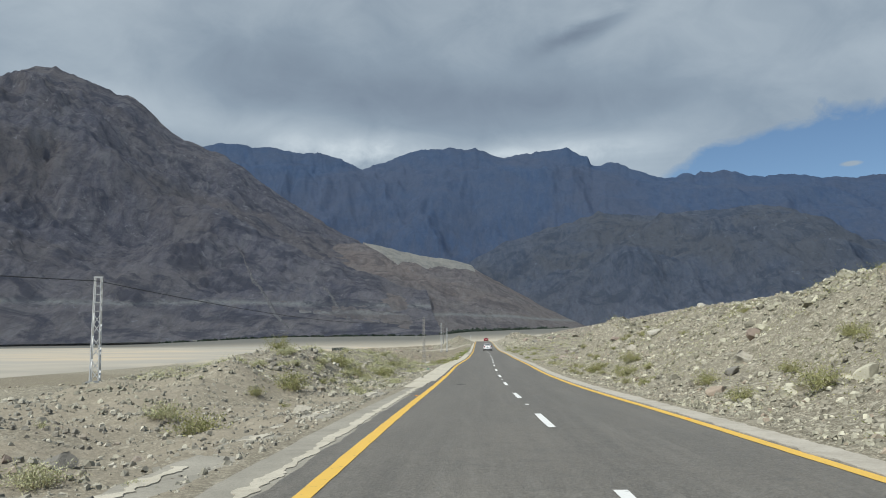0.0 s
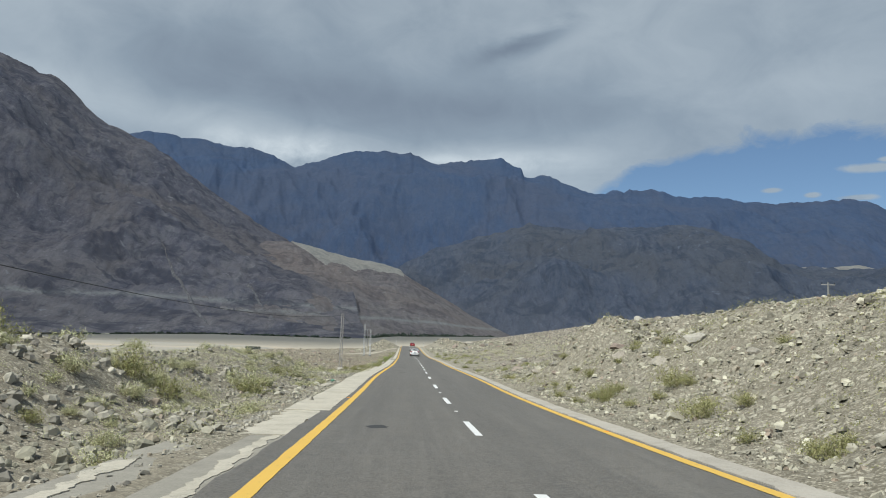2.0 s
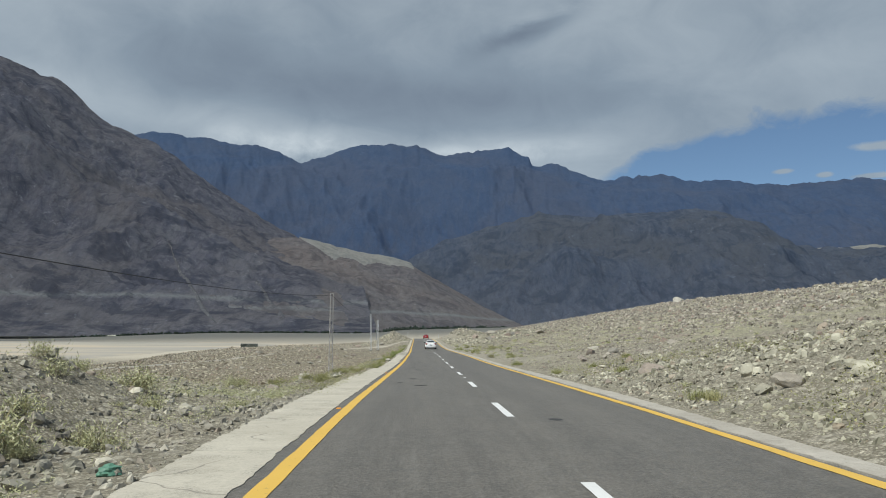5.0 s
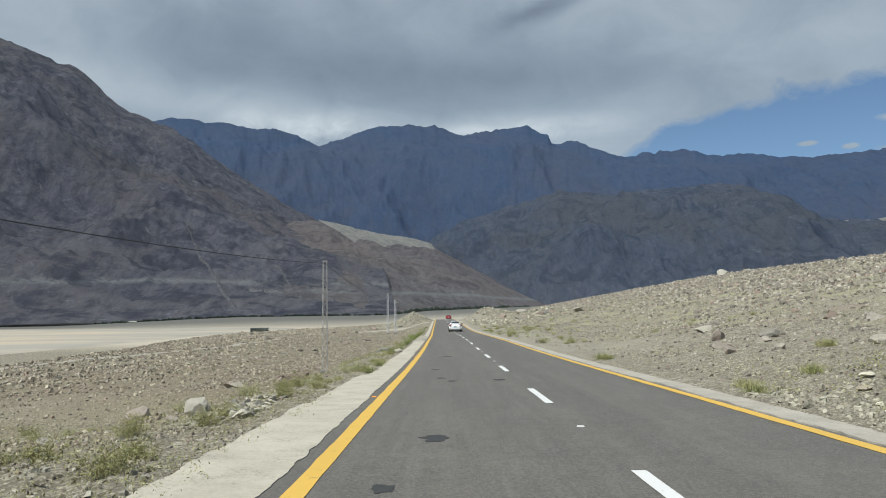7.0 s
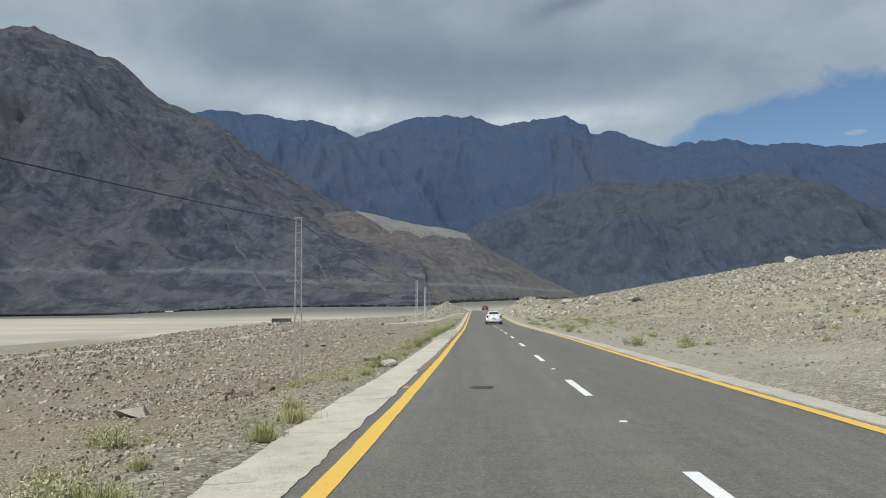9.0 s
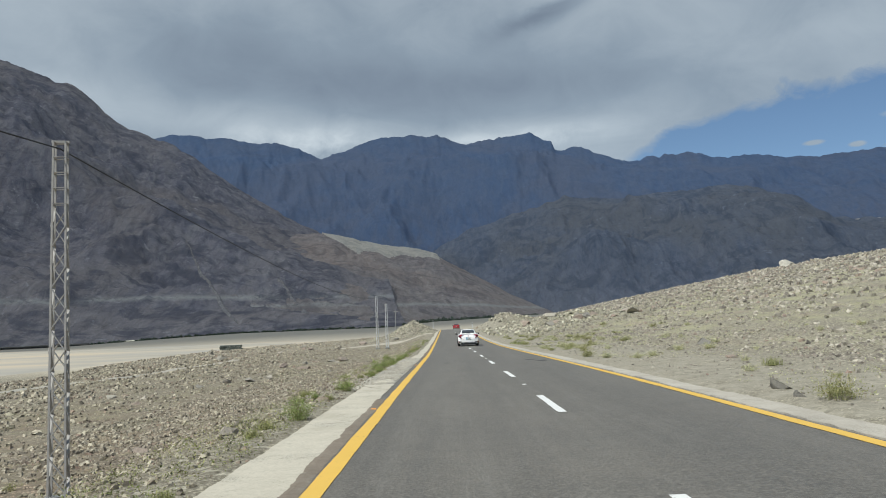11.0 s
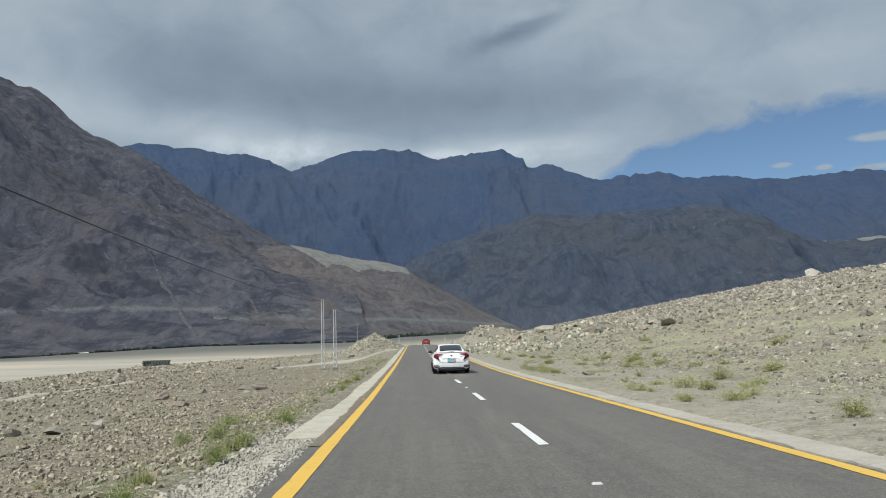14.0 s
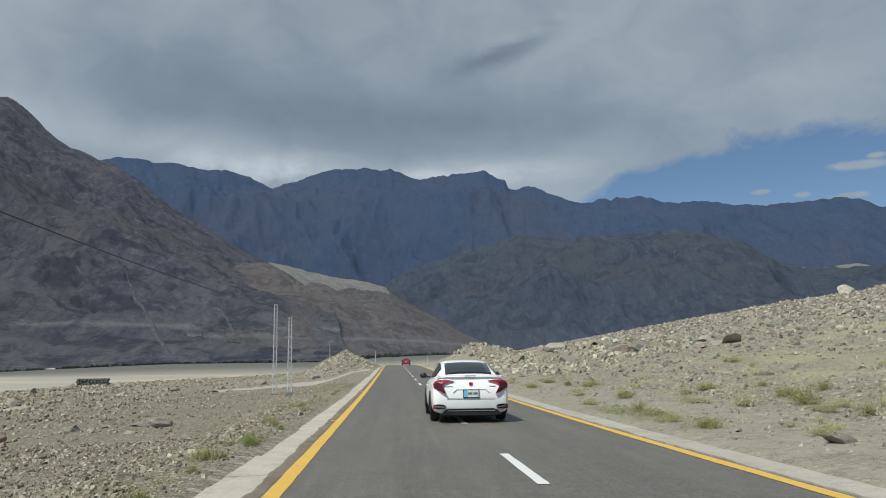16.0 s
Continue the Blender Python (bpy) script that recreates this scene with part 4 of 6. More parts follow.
def chip_arrays(seed):
    """A small half-sunk stone: an uneven four-sided block with a slanting top, open below."""
    rnd = random.Random(seed)
    a0, sx, sy, tilt = rnd.uniform(0, 6), rnd.uniform(0.85, 1.3), rnd.uniform(0.6, 1.0), rnd.uniform(-0.3, 0.3)
    v = []
    for z, lo, hi in ((-0.4, 0.9, 1.2), (0.5, 0.42, 0.95)):
        for i in range(4):
            a, r = a0 + i * 1.5708 + rnd.uniform(-0.45, 0.45), rnd.uniform(lo, hi)
            x = math.cos(a) * r * sx
            v.append((x, math.sin(a) * r * sy, z + (rnd.uniform(-0.2, 0.2) + tilt * x if z > 0 else 0)))
    f = [(4, 5, 6), (4, 6, 7)]
    for i in range(4):
        j = (i + 1) % 4
        f += [(i, j, 4 + j), (i, 4 + j, 4 + i)]
    return np.array(v), np.array(f)


def block_arrays(seed):
    """A middling stone: three uneven six-sided rings and a slanting top."""
    rnd = random.Random(seed)
    a0, sx, sy, tilt = rnd.uniform(0, 6), rnd.uniform(0.85, 1.25), rnd.uniform(0.65, 1.0), rnd.uniform(-0.3, 0.3)
    v = []
    for z, lo, hi in ((-0.45, 0.75, 1.0), (0.12, 0.8, 1.1), (0.55, 0.35, 0.8)):
        for i in range(6):
            a, r = a0 + i * 1.0472 + rnd.uniform(-0.3, 0.3), rnd.uniform(lo, hi)
            x = math.cos(a) * r * sx
            v.append((x, math.sin(a) * r * sy, z + (rnd.uniform(-0.17, 0.17) + tilt * x if z > 0 else 0)))
    f = [(12, 13, 14), (12, 14, 15), (12, 15, 16), (12, 16, 17)]
    for k in (0, 6):
        for i in range(6):
            j = (i + 1) % 6
            f += [(k + i, k + j, k + 6 + j), (k + i, k + 6 + j, k + 6 + i)]
    return np.array(v), np.array(f)


def rock_arrays(seed, level):
    if level < 2:
        return block_arrays(seed) if level else chip_arrays(seed)
    bm = rock_shape(seed, level)
    v = np.array([q.co[:] for q in bm.verts])
    bm.verts.index_update()
    f = np.array([[q.index for q in g.verts] for g in bm.faces])
    bm.free()
    return v, f


def scatter(name, xs, ys, sizes, level, material, label, seed, on_shoulder=False):
    """Many loose stones as one object."""
    kinds = [rock_arrays(seed + i, level) for i in range(11)]
    rng = np.random.default_rng(seed)
    pick = rng.integers(0, len(kinds), len(xs))
    zs = road_z(ys) - 0.009 if on_shoulder else land(xs, ys)
    V, F, at = [], [], 0
    for i, (v, f) in enumerate(kinds):
        idx = np.where(pick == i)[0]
        n = len(idx)
        if not n:
            continue
        t, c = rng.uniform(0, 6.283, n), rng.uniform(-0.5, 0.5, n)
        ct, st, cc, sc = np.cos(t), np.sin(t), np.cos(c), np.sin(c)
        x = v[None, :, 0] * cc[:, None] - v[None, :, 2] * sc[:, None]
        z = v[None, :, 0] * sc[:, None] + v[None, :, 2] * cc[:, None]
        y = np.repeat(v[None, :, 1], n, 0)
        s = sizes[idx][:, None]
        P = np.stack([(x * ct[:, None] - y * st[:, None]) * s + xs[idx][:, None], (x * st[:, None] + y * ct[:, None]) * s + ys[idx][:, None],
                      z * s + zs[idx][:, None] + 0.2 * s], -1)
        V.append(P.reshape(-1, 3))
        F.append((f[None] + (np.arange(n) * len(v))[:, None, None] + at).reshape(-1, 3))
        at += n * len(v)
    return tagged(raw(name, np.concatenate(V), np.concatenate(F), material), label, "rubble", kind="stuff")


def stones(n, xa, xb, ya, yb, smin, smax, seed, bias=1.0, clump=0.0, grow=0.0):
    """Places and sizes of stones between two lines beside the road, denser near it and in clumps."""
    rng = np.random.default_rng(seed)
    u = rng.random(n * 3) ** bias
    x, y = xa + (xb - xa) * u, rng.uniform(ya, yb, n * 3)
    keep = rng.random(n * 3) < np.clip(0.5 + clump * fbm(x * 0.3, y * 0.3, 3, seed), 0.05, 1)
    # the smooth verge holds few stones
    keep &= ~((x > 0) & (y > 96) & (x < 8.5 + 2.5 * fbm(x * 0.4, y * 0.4, 3, 31)) & (rng.random(n * 3) > 0.3))
    x, y = x[keep][:n], y[keep][:n]
    s = np.minimum(smin * (1 - rng.random(len(x))) ** -0.62, smax)
    # finer grain on the first stretch of the left field
    s = s * np.where((x < 0) & (y > 62), 0.74 + 0.26 * step(104, 124, y), 1.0)
    return x + road_x(y), y, s * (1 + np.minimum(grow * np.maximum(np.abs(x) - 4, 0), 5.0))


scatter("rubble_right_bank", *stones(24000, 3.7, 15, -2, 78, 0.018, 0.075, 1, 1.2, 0.6, 0.06), 0, RUBBLE, "loose grey rubble on the bank", 100)
scatter("rubble_right_bank_large", *stones(3000, 4.0, 16, -2, 80, 0.028, 0.11, 5, 1.1, 1.1, 0.14), 1, RUBBLE, "larger grey stones on the bank", 110)
scatter("rubble_right_bank_blocks", *stones(130, 4.8, 14, 4, 78, 0.1, 0.24, 25, 1.1, 1.0), 3, RUBBLE, "pale angular blocks on the bank", 115)
scatter("rubble_left_heaps", *stones(20000, -4.0, -15, -2, 74, 0.014, 0.06, 2, 1.3, 0.6, 0.08), 0, HEAP_STONE, "loose grey rubble beside the road", 120)
scatter("rubble_left_heaps_large", *stones(1500, -4.9, -15, 26, 68, 0.05, 0.15, 6, 1.1, 1.2), 1, HEAP_STONE, "larger grey stones in the heaps", 130)
scatter("rubble_left_edge", *stones(260, -4.3, -5.8, 29, 62, 0.04, 0.12, 12, 1.0, 1.2), 2, HEAP_STONE, "dark grey broken stones along the shoulder", 135)
scatter("rubble_left_field", *stones(34000, -4.5, -66, 66, 300, 0.014, 0.045, 3, 1.3, 0.6, 0.15), 0, FIELD_STONE, "brown stones on the falling field", 140)
scatter("rubble_left_field_large", *stones(900, -7.0, -90, 72, 330, 0.05, 0.14, 7, 1.0, 1.2, 0.04), 1, FIELD_STONE, "larger brown stones on the falling field", 150)
scatter("rubble_right_slope", *stones(28000, 4.5, 80, 74, 320, 0.018, 0.06, 4, 1.4, 0.9, 0.13), 0, SLOPE_STONE, "grey stones on the long slope", 160)
scatter("rubble_right_slope_large", *stones(1700, 7, 95, 76, 330, 0.06, 0.18, 8, 1.1, 1.4, 0.03), 1, SLOPE_STONE, "larger grey stones on the long slope", 170)
scatter("rubble_left_coarse", *stones(26000, -4.3, -17, 108, 182, 0.016, 0.06, 24, 1.1, 0.4, 0.07), 0, FIELD_STONE, "coarse brown and grey stones of the field", 183)
scatter("rubble_left_near", *stones(30000, -3.8, -11, 66, 180, 0.015, 0.045, 21, 0.9, 0.4, 0.12), 0, FIELD_STONE, "small brown and grey stones of the field", 185)
scatter("rubble_right_near", *stones(9000, 4.0, 14, 74, 190, 0.013, 0.045, 22, 1.0, 0.6, 0.1), 0, SLOPE_STONE, "small stones at the foot of the slope", 187)
scatter("rubble_left_pile", *stones(170, -4.6, -5.7, 75.6, 79.0, 0.05, 0.16, 26, 1.0, 0.3), 2, HEAP_STONE, "grey broken stones tipped beside the shoulder", 195)
scatter("rubble_left_mound", *stones(4600, -4.2, -16, 248, 276, 0.05, 0.2, 14, 1.0, 0.4), 0, RUBBLE, "pale rubble heaped in a mound at the road", 190)
scatter("rubble_right_mound", *stones(5200, 4.2, 24, 205, 278, 0.08, 0.36, 15, 1.0, 0.4), 0, RUBBLE, "rubble heaped in a bank beside the road", 200)
scatter("broken_shoulder", *stones(5200, -3.06, -3.95, 119, 144, 0.012, 0.05, 9, 1.0, 0.5), 0, CRUMBS, "crumbled pale concrete of the broken shoulder", 180)
scatter("shoulder_crumbs", *stones(7200, -3.02, -3.78, 120.5, 141, 0.008, 0.026, 19, 0.85, 0.4), 0, CRUMBS, "crumbs of pale concrete strewn over the shoulder", 181, True)


# ---- boulders: x, y, half width ----
BOULDERS_RIGHT = [(6.9, 26.0, 0.5), (6.2, 24.8, 0.38), (7.8, 27.2, 0.46), (6.9, 49.9, 0.33), (6.9, 44.3, 0.36), (8.0, 39.5, 0.27), (12.2, 54.6, 0.36), (8.6, 94.0, 0.48), (7.1, 88.7, 0.42), (8.6, 89.6, 0.3), (12.3, 89.6, 0.42), (9.2, 83.7, 0.34), (3.9, 69.8, 0.24),
                  (3.9, 73.5, 0.22), (4.3, 51.7, 0.24), (5.1, 54.1, 0.2), (5.9, 72.1, 0.42), (5.5, 61.1, 0.36), (10.3, 138.3, 0.42), (3.9, 50.2, 0.23), (7.0, 78.7, 0.61), (6.8, 49.0, 0.38), (7.2, 46.6, 0.31), (4.9, 52.7, 0.2), (8.8, 48.7, 0.14),
                  (8.9, 48.4, 0.14), (5.8, 62.1, 0.28), (10.2, 100.3, 0.48), (7.3, 90.0, 0.34), (9.2, 90.7, 0.41), (13.3, 94.9, 0.49), (4.3, 115.0, 0.25), (4.0, 113.6, 0.18),
                  (4.3, 112.8, 0.15), (7.2, 125.7, 0.19), (17.8, 212.7, 0.94), (13.3, 217.2, 0.98), (16.3, 245.0, 1.03), (23.1, 203.6, 0.63), (19.9, 204.9, 0.53), (5.2, 161.0, 0.22)]
BOULDERS_FIELD = [(-5.9, 68.0, 0.33), (-12.5, 91.8, 0.5), (-5.2, 114.0, 0.16), (-4.8, 112.0, 0.2), (-11.2, 125.4, 0.22), (-13.3, 191.0, 0.8), (-5.5, 156.4, 0.14), (-11.9, 170.3, 0.25), (-4.1, 170.8, 0.3), (-21.4, 151.7, 0.4), (-5.1, 105.4, 0.2), (-4.8, 105.5, 0.24), (-16.6, 168.3, 0.75), (-19.6, 166.4, 0.6), (-37.6, 228.5, 1.3), (-24.5, 235.6, 1.0), (-23.5, 158.4, 0.5)]
BOULDERS_SLOPE = [(12.9, 250.5, 1.0), (15.2, 231.5, 1.1), (16.6, 229.5, 0.8), (18.1, 220.4, 0.95), (19.3, 216.0, 0.85), (23.0, 211.7, 0.8), (22.4, 205.5, 0.9), (24.5, 203.0, 0.55)]
BOULDERS_PALE = [(8.0, 44.2, 0.42), (-6.5, 78.6, 0.34), (74.5, 280.0, 1.55)]
BOULDERS_BROWN = [(-11.6, 116.2, 0.5), (-11.3, 114.5, 0.45), (-11.9, 114.1, 0.4), (-12.3, 116.0, 0.45), (-10.9, 117.5, 0.35), (-10.6, 115.3, 0.25), (-14.9, 175.8, 1.1), (11.4, 234.0, 1.1), (13.2, 221.0, 0.7), (14.2, 219.0, 0.8), (16.7, 214.0, 1.0), (-16.6, 192.0, 0.6)]
BOULDERS_LEFT = [(-18.9, 185.8, 0.84), (-26.0, 238.4, 0.97), (-16.1, 237.5, 1.21), (-41.2, 231.8, 1.17), (-14.9, 192.8, 0.73), (-13.3, 186.2, 0.33), (-9.6, 180.6, 0.16), (-10.8, 245.1, 1.08),
                 (-28.9, 232.3, 0.66), (-19.6, 235.1, 0.66), (-17.8, 166.2, 0.66), (-21.3, 164.8, 0.55), (-27.1, 243.8, 0.81), (-17.5, 190.7, 0.69), (-26.5, 160.1, 0.61), (-4.2, 116.6, 0.15),
                 (-13.4, 109.2, 0.61), (-8.7, 77.6, 0.18), (-6.6, 77.7, 0.13), (-8.2, 78.0, 0.14), (-45.8, 252.0, 1.29), (-8.3, 76.3, 0.15), (-6.0, 8.9, 0.2), (-5.4, 18.2, 0.27),
                 (-6.0, 11.0, 0.13), (-7.7, 10.8, 0.13), (-4.7, 49.4, 0.23), (-4.2, 40.2, 0.19), (-5.6, 45.3, 0.26)]


def boulder_mesh(seed, material):
    bm = rock_shape(seed, 4)
    for v in bm.verts:
        v.co *= 1 + 0.05 * noise.noise(v.co * 4.0 + Vector((seed, 3, 0))) + 0.02 * noise.noise(v.co * 11.0)
    me = bpy.data.meshes.new("boulder")
    bm.to_mesh(me)
    bm.free()
    me.materials.append(material)
    return me


boulder_kinds = [boulder_mesh(300 + i, BOULDER) for i in range(6)]
pale_kinds = [boulder_mesh(320, BOULDER_PALE)]
brown_kinds = [boulder_mesh(310 + i, BOULDER_BROWN) for i in range(3)]
for i, (x, y, r) in enumerate(BOULDERS_RIGHT + BOULDERS_LEFT + BOULDERS_SLOPE + BOULDERS_FIELD + BOULDERS_BROWN + BOULDERS_PALE):
    rnd = random.Random(i)
    brown, pale = (x, y, r) in BOULDERS_BROWN, (x, y, r) in BOULDERS_PALE
    r *= 0.72 if x < 0 and y > 140 else (0.85 if x > 0 and y < 100 else 1.0)
    ob = new("boulder", brown_kinds[i % 3] if brown else (pale_kinds[0] if pale else boulder_kinds[i % 6]))
    ob.matrix_world = pose(x, y, float(land(x, y)) + (0.3 if pale else 0.06) * r, rnd.uniform(-18, 18), rnd.uniform(-18, 18), rnd.uniform(0, 360)) @ Matrix.Diagonal((r, r * 0.8, r * (0.6 if brown else 1.0), 1))
    where = "bank of rubble" if x > 0 and y < 75 else ("long stony slope" if x > 0 else "stony ground beside the road")
    size = "large" if r > 0.6 else "small"
    tagged(ob, f"{size} weathered {'red-brown' if brown else ('pale' if pale else 'grey')} boulder lying on the {where}", "boulder", "boulders along the road")


# ---- plants ----
def make_leaf(name, low, high, dry):
    k = Mat(name, 0.75, 0, 0.2)
    c = k.ramp(k.island(), (0.0, low), (0.6, high), (1.0, dry))
    k.colour(k.mix(k.math("MULTIPLY", k.each(), 0.2), c, dry))
    return k.m


LEAF_OLIVE = make_leaf("olive_leaf", (0.165, 0.172, 0.062), (0.29, 0.29, 0.115), (0.38, 0.35, 0.175))
LEAF_PALE = make_leaf("pale_leaf", (0.27, 0.275, 0.13), (0.43, 0.43, 0.23), (0.55, 0.52, 0.34))
LEAF_GREEN = make_leaf("fresh_grass", (0.105, 0.14, 0.035), (0.195, 0.228, 0.07), (0.31, 0.30, 0.135))
LEAF_LUSH = make_leaf("lush_grass", (0.13, 0.20, 0.04), (0.22, 0.31, 0.075), (0.33, 0.36, 0.13))
LEAF_SAGE = make_leaf("sage_leaf", (0.20, 0.215, 0.085), (0.34, 0.35, 0.15), (0.46, 0.44, 0.23))
STEM = plain("dry_stem", (0.27, 0.235, 0.13), 0.9)
LEAF_FAR = make_leaf("far_tree_leaf", (0.085, 0.11, 0.075), (0.125, 0.15, 0.10), (0.16, 0.175, 0.125))


def quads(name, corners, material, parent=None):
    v = np.asarray(corners).reshape(-1, 3)
    return raw(name, v, np.arange(len(v)).reshape(-1, 4), material, False, parent)


def shrub(seed, leaf, leaves=1600, tall=0.8, leaf_size=0.031, twigs=70):
    """A low shrub of radius 1: thin bent stems with many small leaves. Scaled when placed."""
    rnd = random.Random(seed)
    base = new("shrub")
    stems, blades, tips = [], [], []
    for _ in range(twigs):
        a, lean = rnd.uniform(0, 6.283), rnd.uniform(0.05, 1.25)
        out = Vector((math.cos(a) * math.sin(lean), math.sin(a) * math.sin(lean), math.cos(lean) * tall))
        length = rnd.uniform(0.45, 1.05)
        p = Vector((rnd.uniform(-0.3, 0.3), rnd.uniform(-0.3, 0.3), -0.06))
        side = Vector((-math.sin(a), math.cos(a), 0)) * 0.006
        for i in range(4):
            q = p + out * length / 4 + Vector((0, 0, 0.05 * (1 - i))) + Vector((rnd.uniform(-.05, .05), rnd.uniform(-.05, .05), 0))
            stems.append([p - side, p + side, q + side * 0.6, q - side * 0.6])
            tips.append((p, q))
            p = q
    for _ in range(leaves):
        p, q = rnd.choice(tips)
        c = p.lerp(q, rnd.random()) + Vector((rnd.gauss(0, 0.06), rnd.gauss(0, 0.06), rnd.gauss(0.02, 0.05)))
        d = Vector((rnd.gauss(0, 1), rnd.gauss(0, 1), rnd.gauss(0.9, 0.7))).normalized() * leaf_size * rnd.uniform(0.7, 1.7)
        n = d.cross(Vector((rnd.gauss(0, 1), rnd.gauss(0, 1), rnd.gauss(0, 1)))).normalized() * leaf_size * 0.3
        blades.append([c - d, c + n, c + d, c - n])
    quads("stem", stems, STEM, base)
    quads("foliage", blades, leaf, base)
    return base


def tuft(seed, leaf, blades=300):
    """A tuft of grass of radius 1: tapered bent blades that rise from one root."""
    rnd = random.Random(seed)
    bm = bmesh.new()
    root = bm.verts.new((0, 0, -0.25))
    for _ in range(blades):
        a, lean, h = rnd.uniform(0, 6.283), rnd.uniform(0.03, 0.95), rnd.uniform(0.3, 0.95)
        p = Vector((rnd.gauss(0, 0.34), rnd.gauss(0, 0.34), -0.05))
        d = Vector((math.cos(a) * math.sin(lean), math.sin(a) * math.sin(lean), math.cos(lean)))
        w = Vector((-math.sin(a), math.cos(a), 0)) * 0.009
        m, t = p + d * h * 0.55, p + d * h + Vector((d.x, d.y, -0.3)) * 0.25 * h
        q = [bm.verts.new(c) for c in (p - w, p + w, m + w * 0.8, m - w * 0.8, t)]
        bm.faces.new((root, q[0], q[1]))
        bm.faces.new((q[0], q[1], q[2], q[3]))
        bm.faces.new((q[3], q[2], q[4]))
    return part("grass_tuft", bm, leaf)


# x, y, half width
SHRUBS_LEFT = [(-9.6, 33.2, 0.8), (-9.0, 32.2, 0.5), (-6.7, 15.3, 0.63), (-7.8, 16.4, 0.5), (-7.3, 25.2, 0.77), (-5.8, 8.1, 0.39), (-7.5, 35.1, 0.75), (-6.9, 44.3, 0.94),
               (-7.4, 21.8, 0.32), (-7.7, 32.5, 0.52), (-6.7, 35.0, 0.64), (-5.9, 29.4, 0.4), (-7.1, 29.7, 0.28), (-6.6, 54.2, 0.78), (-11.0, 102.0, 0.9), (-7.6, 48.8, 0.45),
               (-6.4, 43.4, 0.73), (-6.6, 46.9, 0.57), (-7.0, 51.8, 0.67), (-7.2, 60.9, 0.63), (-10.5, 92.0, 0.85), (-6.2, 41.8, 0.32), (-10.2, 86.0, 0.6), (-5.3, 76.3, 0.28),
               (-5.7, 73.4, 0.26), (-6.5, 72.8, 0.37), (-5.6, 82.6, 0.34), (-5.0, 71.7, 0.19), (-5.3, 75.2, 0.32), (-4.9, 78.8, 0.26), (-5.0, 83.8, 0.28)]
SHRUBS_RIGHT = [(5.6, 16.8, 0.64), (4.7, 19.2, 0.42), (5.2, 24.0, 0.52), (4.4, 28.9, 0.41), (4.8, 34.9, 0.62), (8.0, 20.4, 0.47), (6.9, 22.0, 0.49), (9.2, 32.6, 0.36),
                (8.5, 22.1, 0.42), (4.9, 42.9, 0.55), (5.9, 40.1, 0.67), (5.4, 36.1, 0.28), (5.8, 34.9, 0.4), (4.5, 29.4, 0.29), (4.1, 30.9, 0.21), (8.1, 37.9, 0.32),
                (4.9, 29.3, 0.29), (4.6, 42.4, 0.5), (4.4, 43.2, 0.33), (5.6, 49.1, 0.34), (4.6, 51.0, 0.29), (5.4, 53.3, 0.32), (5.5, 51.0, 0.22), (4.5, 47.6, 0.25),
                (3.8, 46.1, 0.33), (3.8, 43.0, 0.27), (7.0, 45.2, 0.29), (8.0, 46.9, 0.39), (7.2, 48.4, 0.34), (4.4, 41.9, 0.36), (5.4, 43.8, 0.28), (5.3, 39.5, 0.3), (6.2, 39.6, 0.32), (4.5, 39.3, 0.25), (5.7, 49.4, 0.25), (6.5, 48.2, 0.28), (7.7, 50.0, 0.3), (9.4, 52.8, 0.28)]
SHRUBS_VERGE = [(5.9, 112.0, 0.42), (6.6, 111.6, 0.36), (5.4, 110.4, 0.32), (4.3, 112.8, 0.44), (4.6, 132.3, 0.39), (8.0, 134.4, 0.38),
                (4.2, 134.4, 0.43), (9.6, 135.2, 0.41), (6.4, 132.3, 0.34), (5.2, 141.5, 0.39), (4.3, 147.0, 0.25), (4.4, 151.3, 0.38), (9.5, 170.4, 0.67), (10.2, 167.6, 0.5),
                (5.5, 150.5, 0.5), (7.8, 153.9, 0.46), (10.8, 156.8, 0.54), (5.8, 146.8, 0.41), (15.0, 165.8, 0.5), (7.6, 169.8, 0.48), (10.6, 173.3, 0.38), (8.8, 166.2, 0.36),
                (8.2, 175.8, 0.4), (6.4, 177.2, 0.31), (11.4, 172.8, 0.38), (11.7, 177.7, 0.45)]
CUSHIONS = [(4.4, 150.7, 0.45), (4.2, 146.4, 0.3), (5.1, 145.9, 0.5), (6.3, 152.4, 0.55), (5.6, 153.1, 0.4), (9.6, 166.1, 0.5), (8.3, 167.1, 0.45), (10.2, 163.1, 0.6), (11.2, 162.5, 0.5), (5.8, 149.6, 0.5), (6.7, 149.1, 0.45), (7.3, 149.9, 0.4), (5.2, 155.4, 0.25),
            (10.5, 156.4, 0.5), (4.5, 150.0, 0.2), (5.5, 162.0, 0.4), (6.4, 163.4, 0.45), (4.5, 164.4, 0.5), (4.3, 166.2, 0.45), (4.6, 168.2, 0.5), (9.1, 167.8, 0.55), (10.4, 173.3, 0.6), (10.2, 179.2, 0.7), (15.4, 188.6, 0.7), (7.2, 172.0, 0.5), (6.0, 175.4, 0.55), (12.8, 170.3, 0.5),
            (4.4, 173.6, 0.5), (5.2, 178.5, 0.5), (7.7, 187.5, 0.6), (13.2, 181.0, 0.55), (8.9, 184.0, 0.6), (6.1, 183.0, 0.5), (5.0, 188.0, 0.6), (6.8, 193.0, 0.7)]
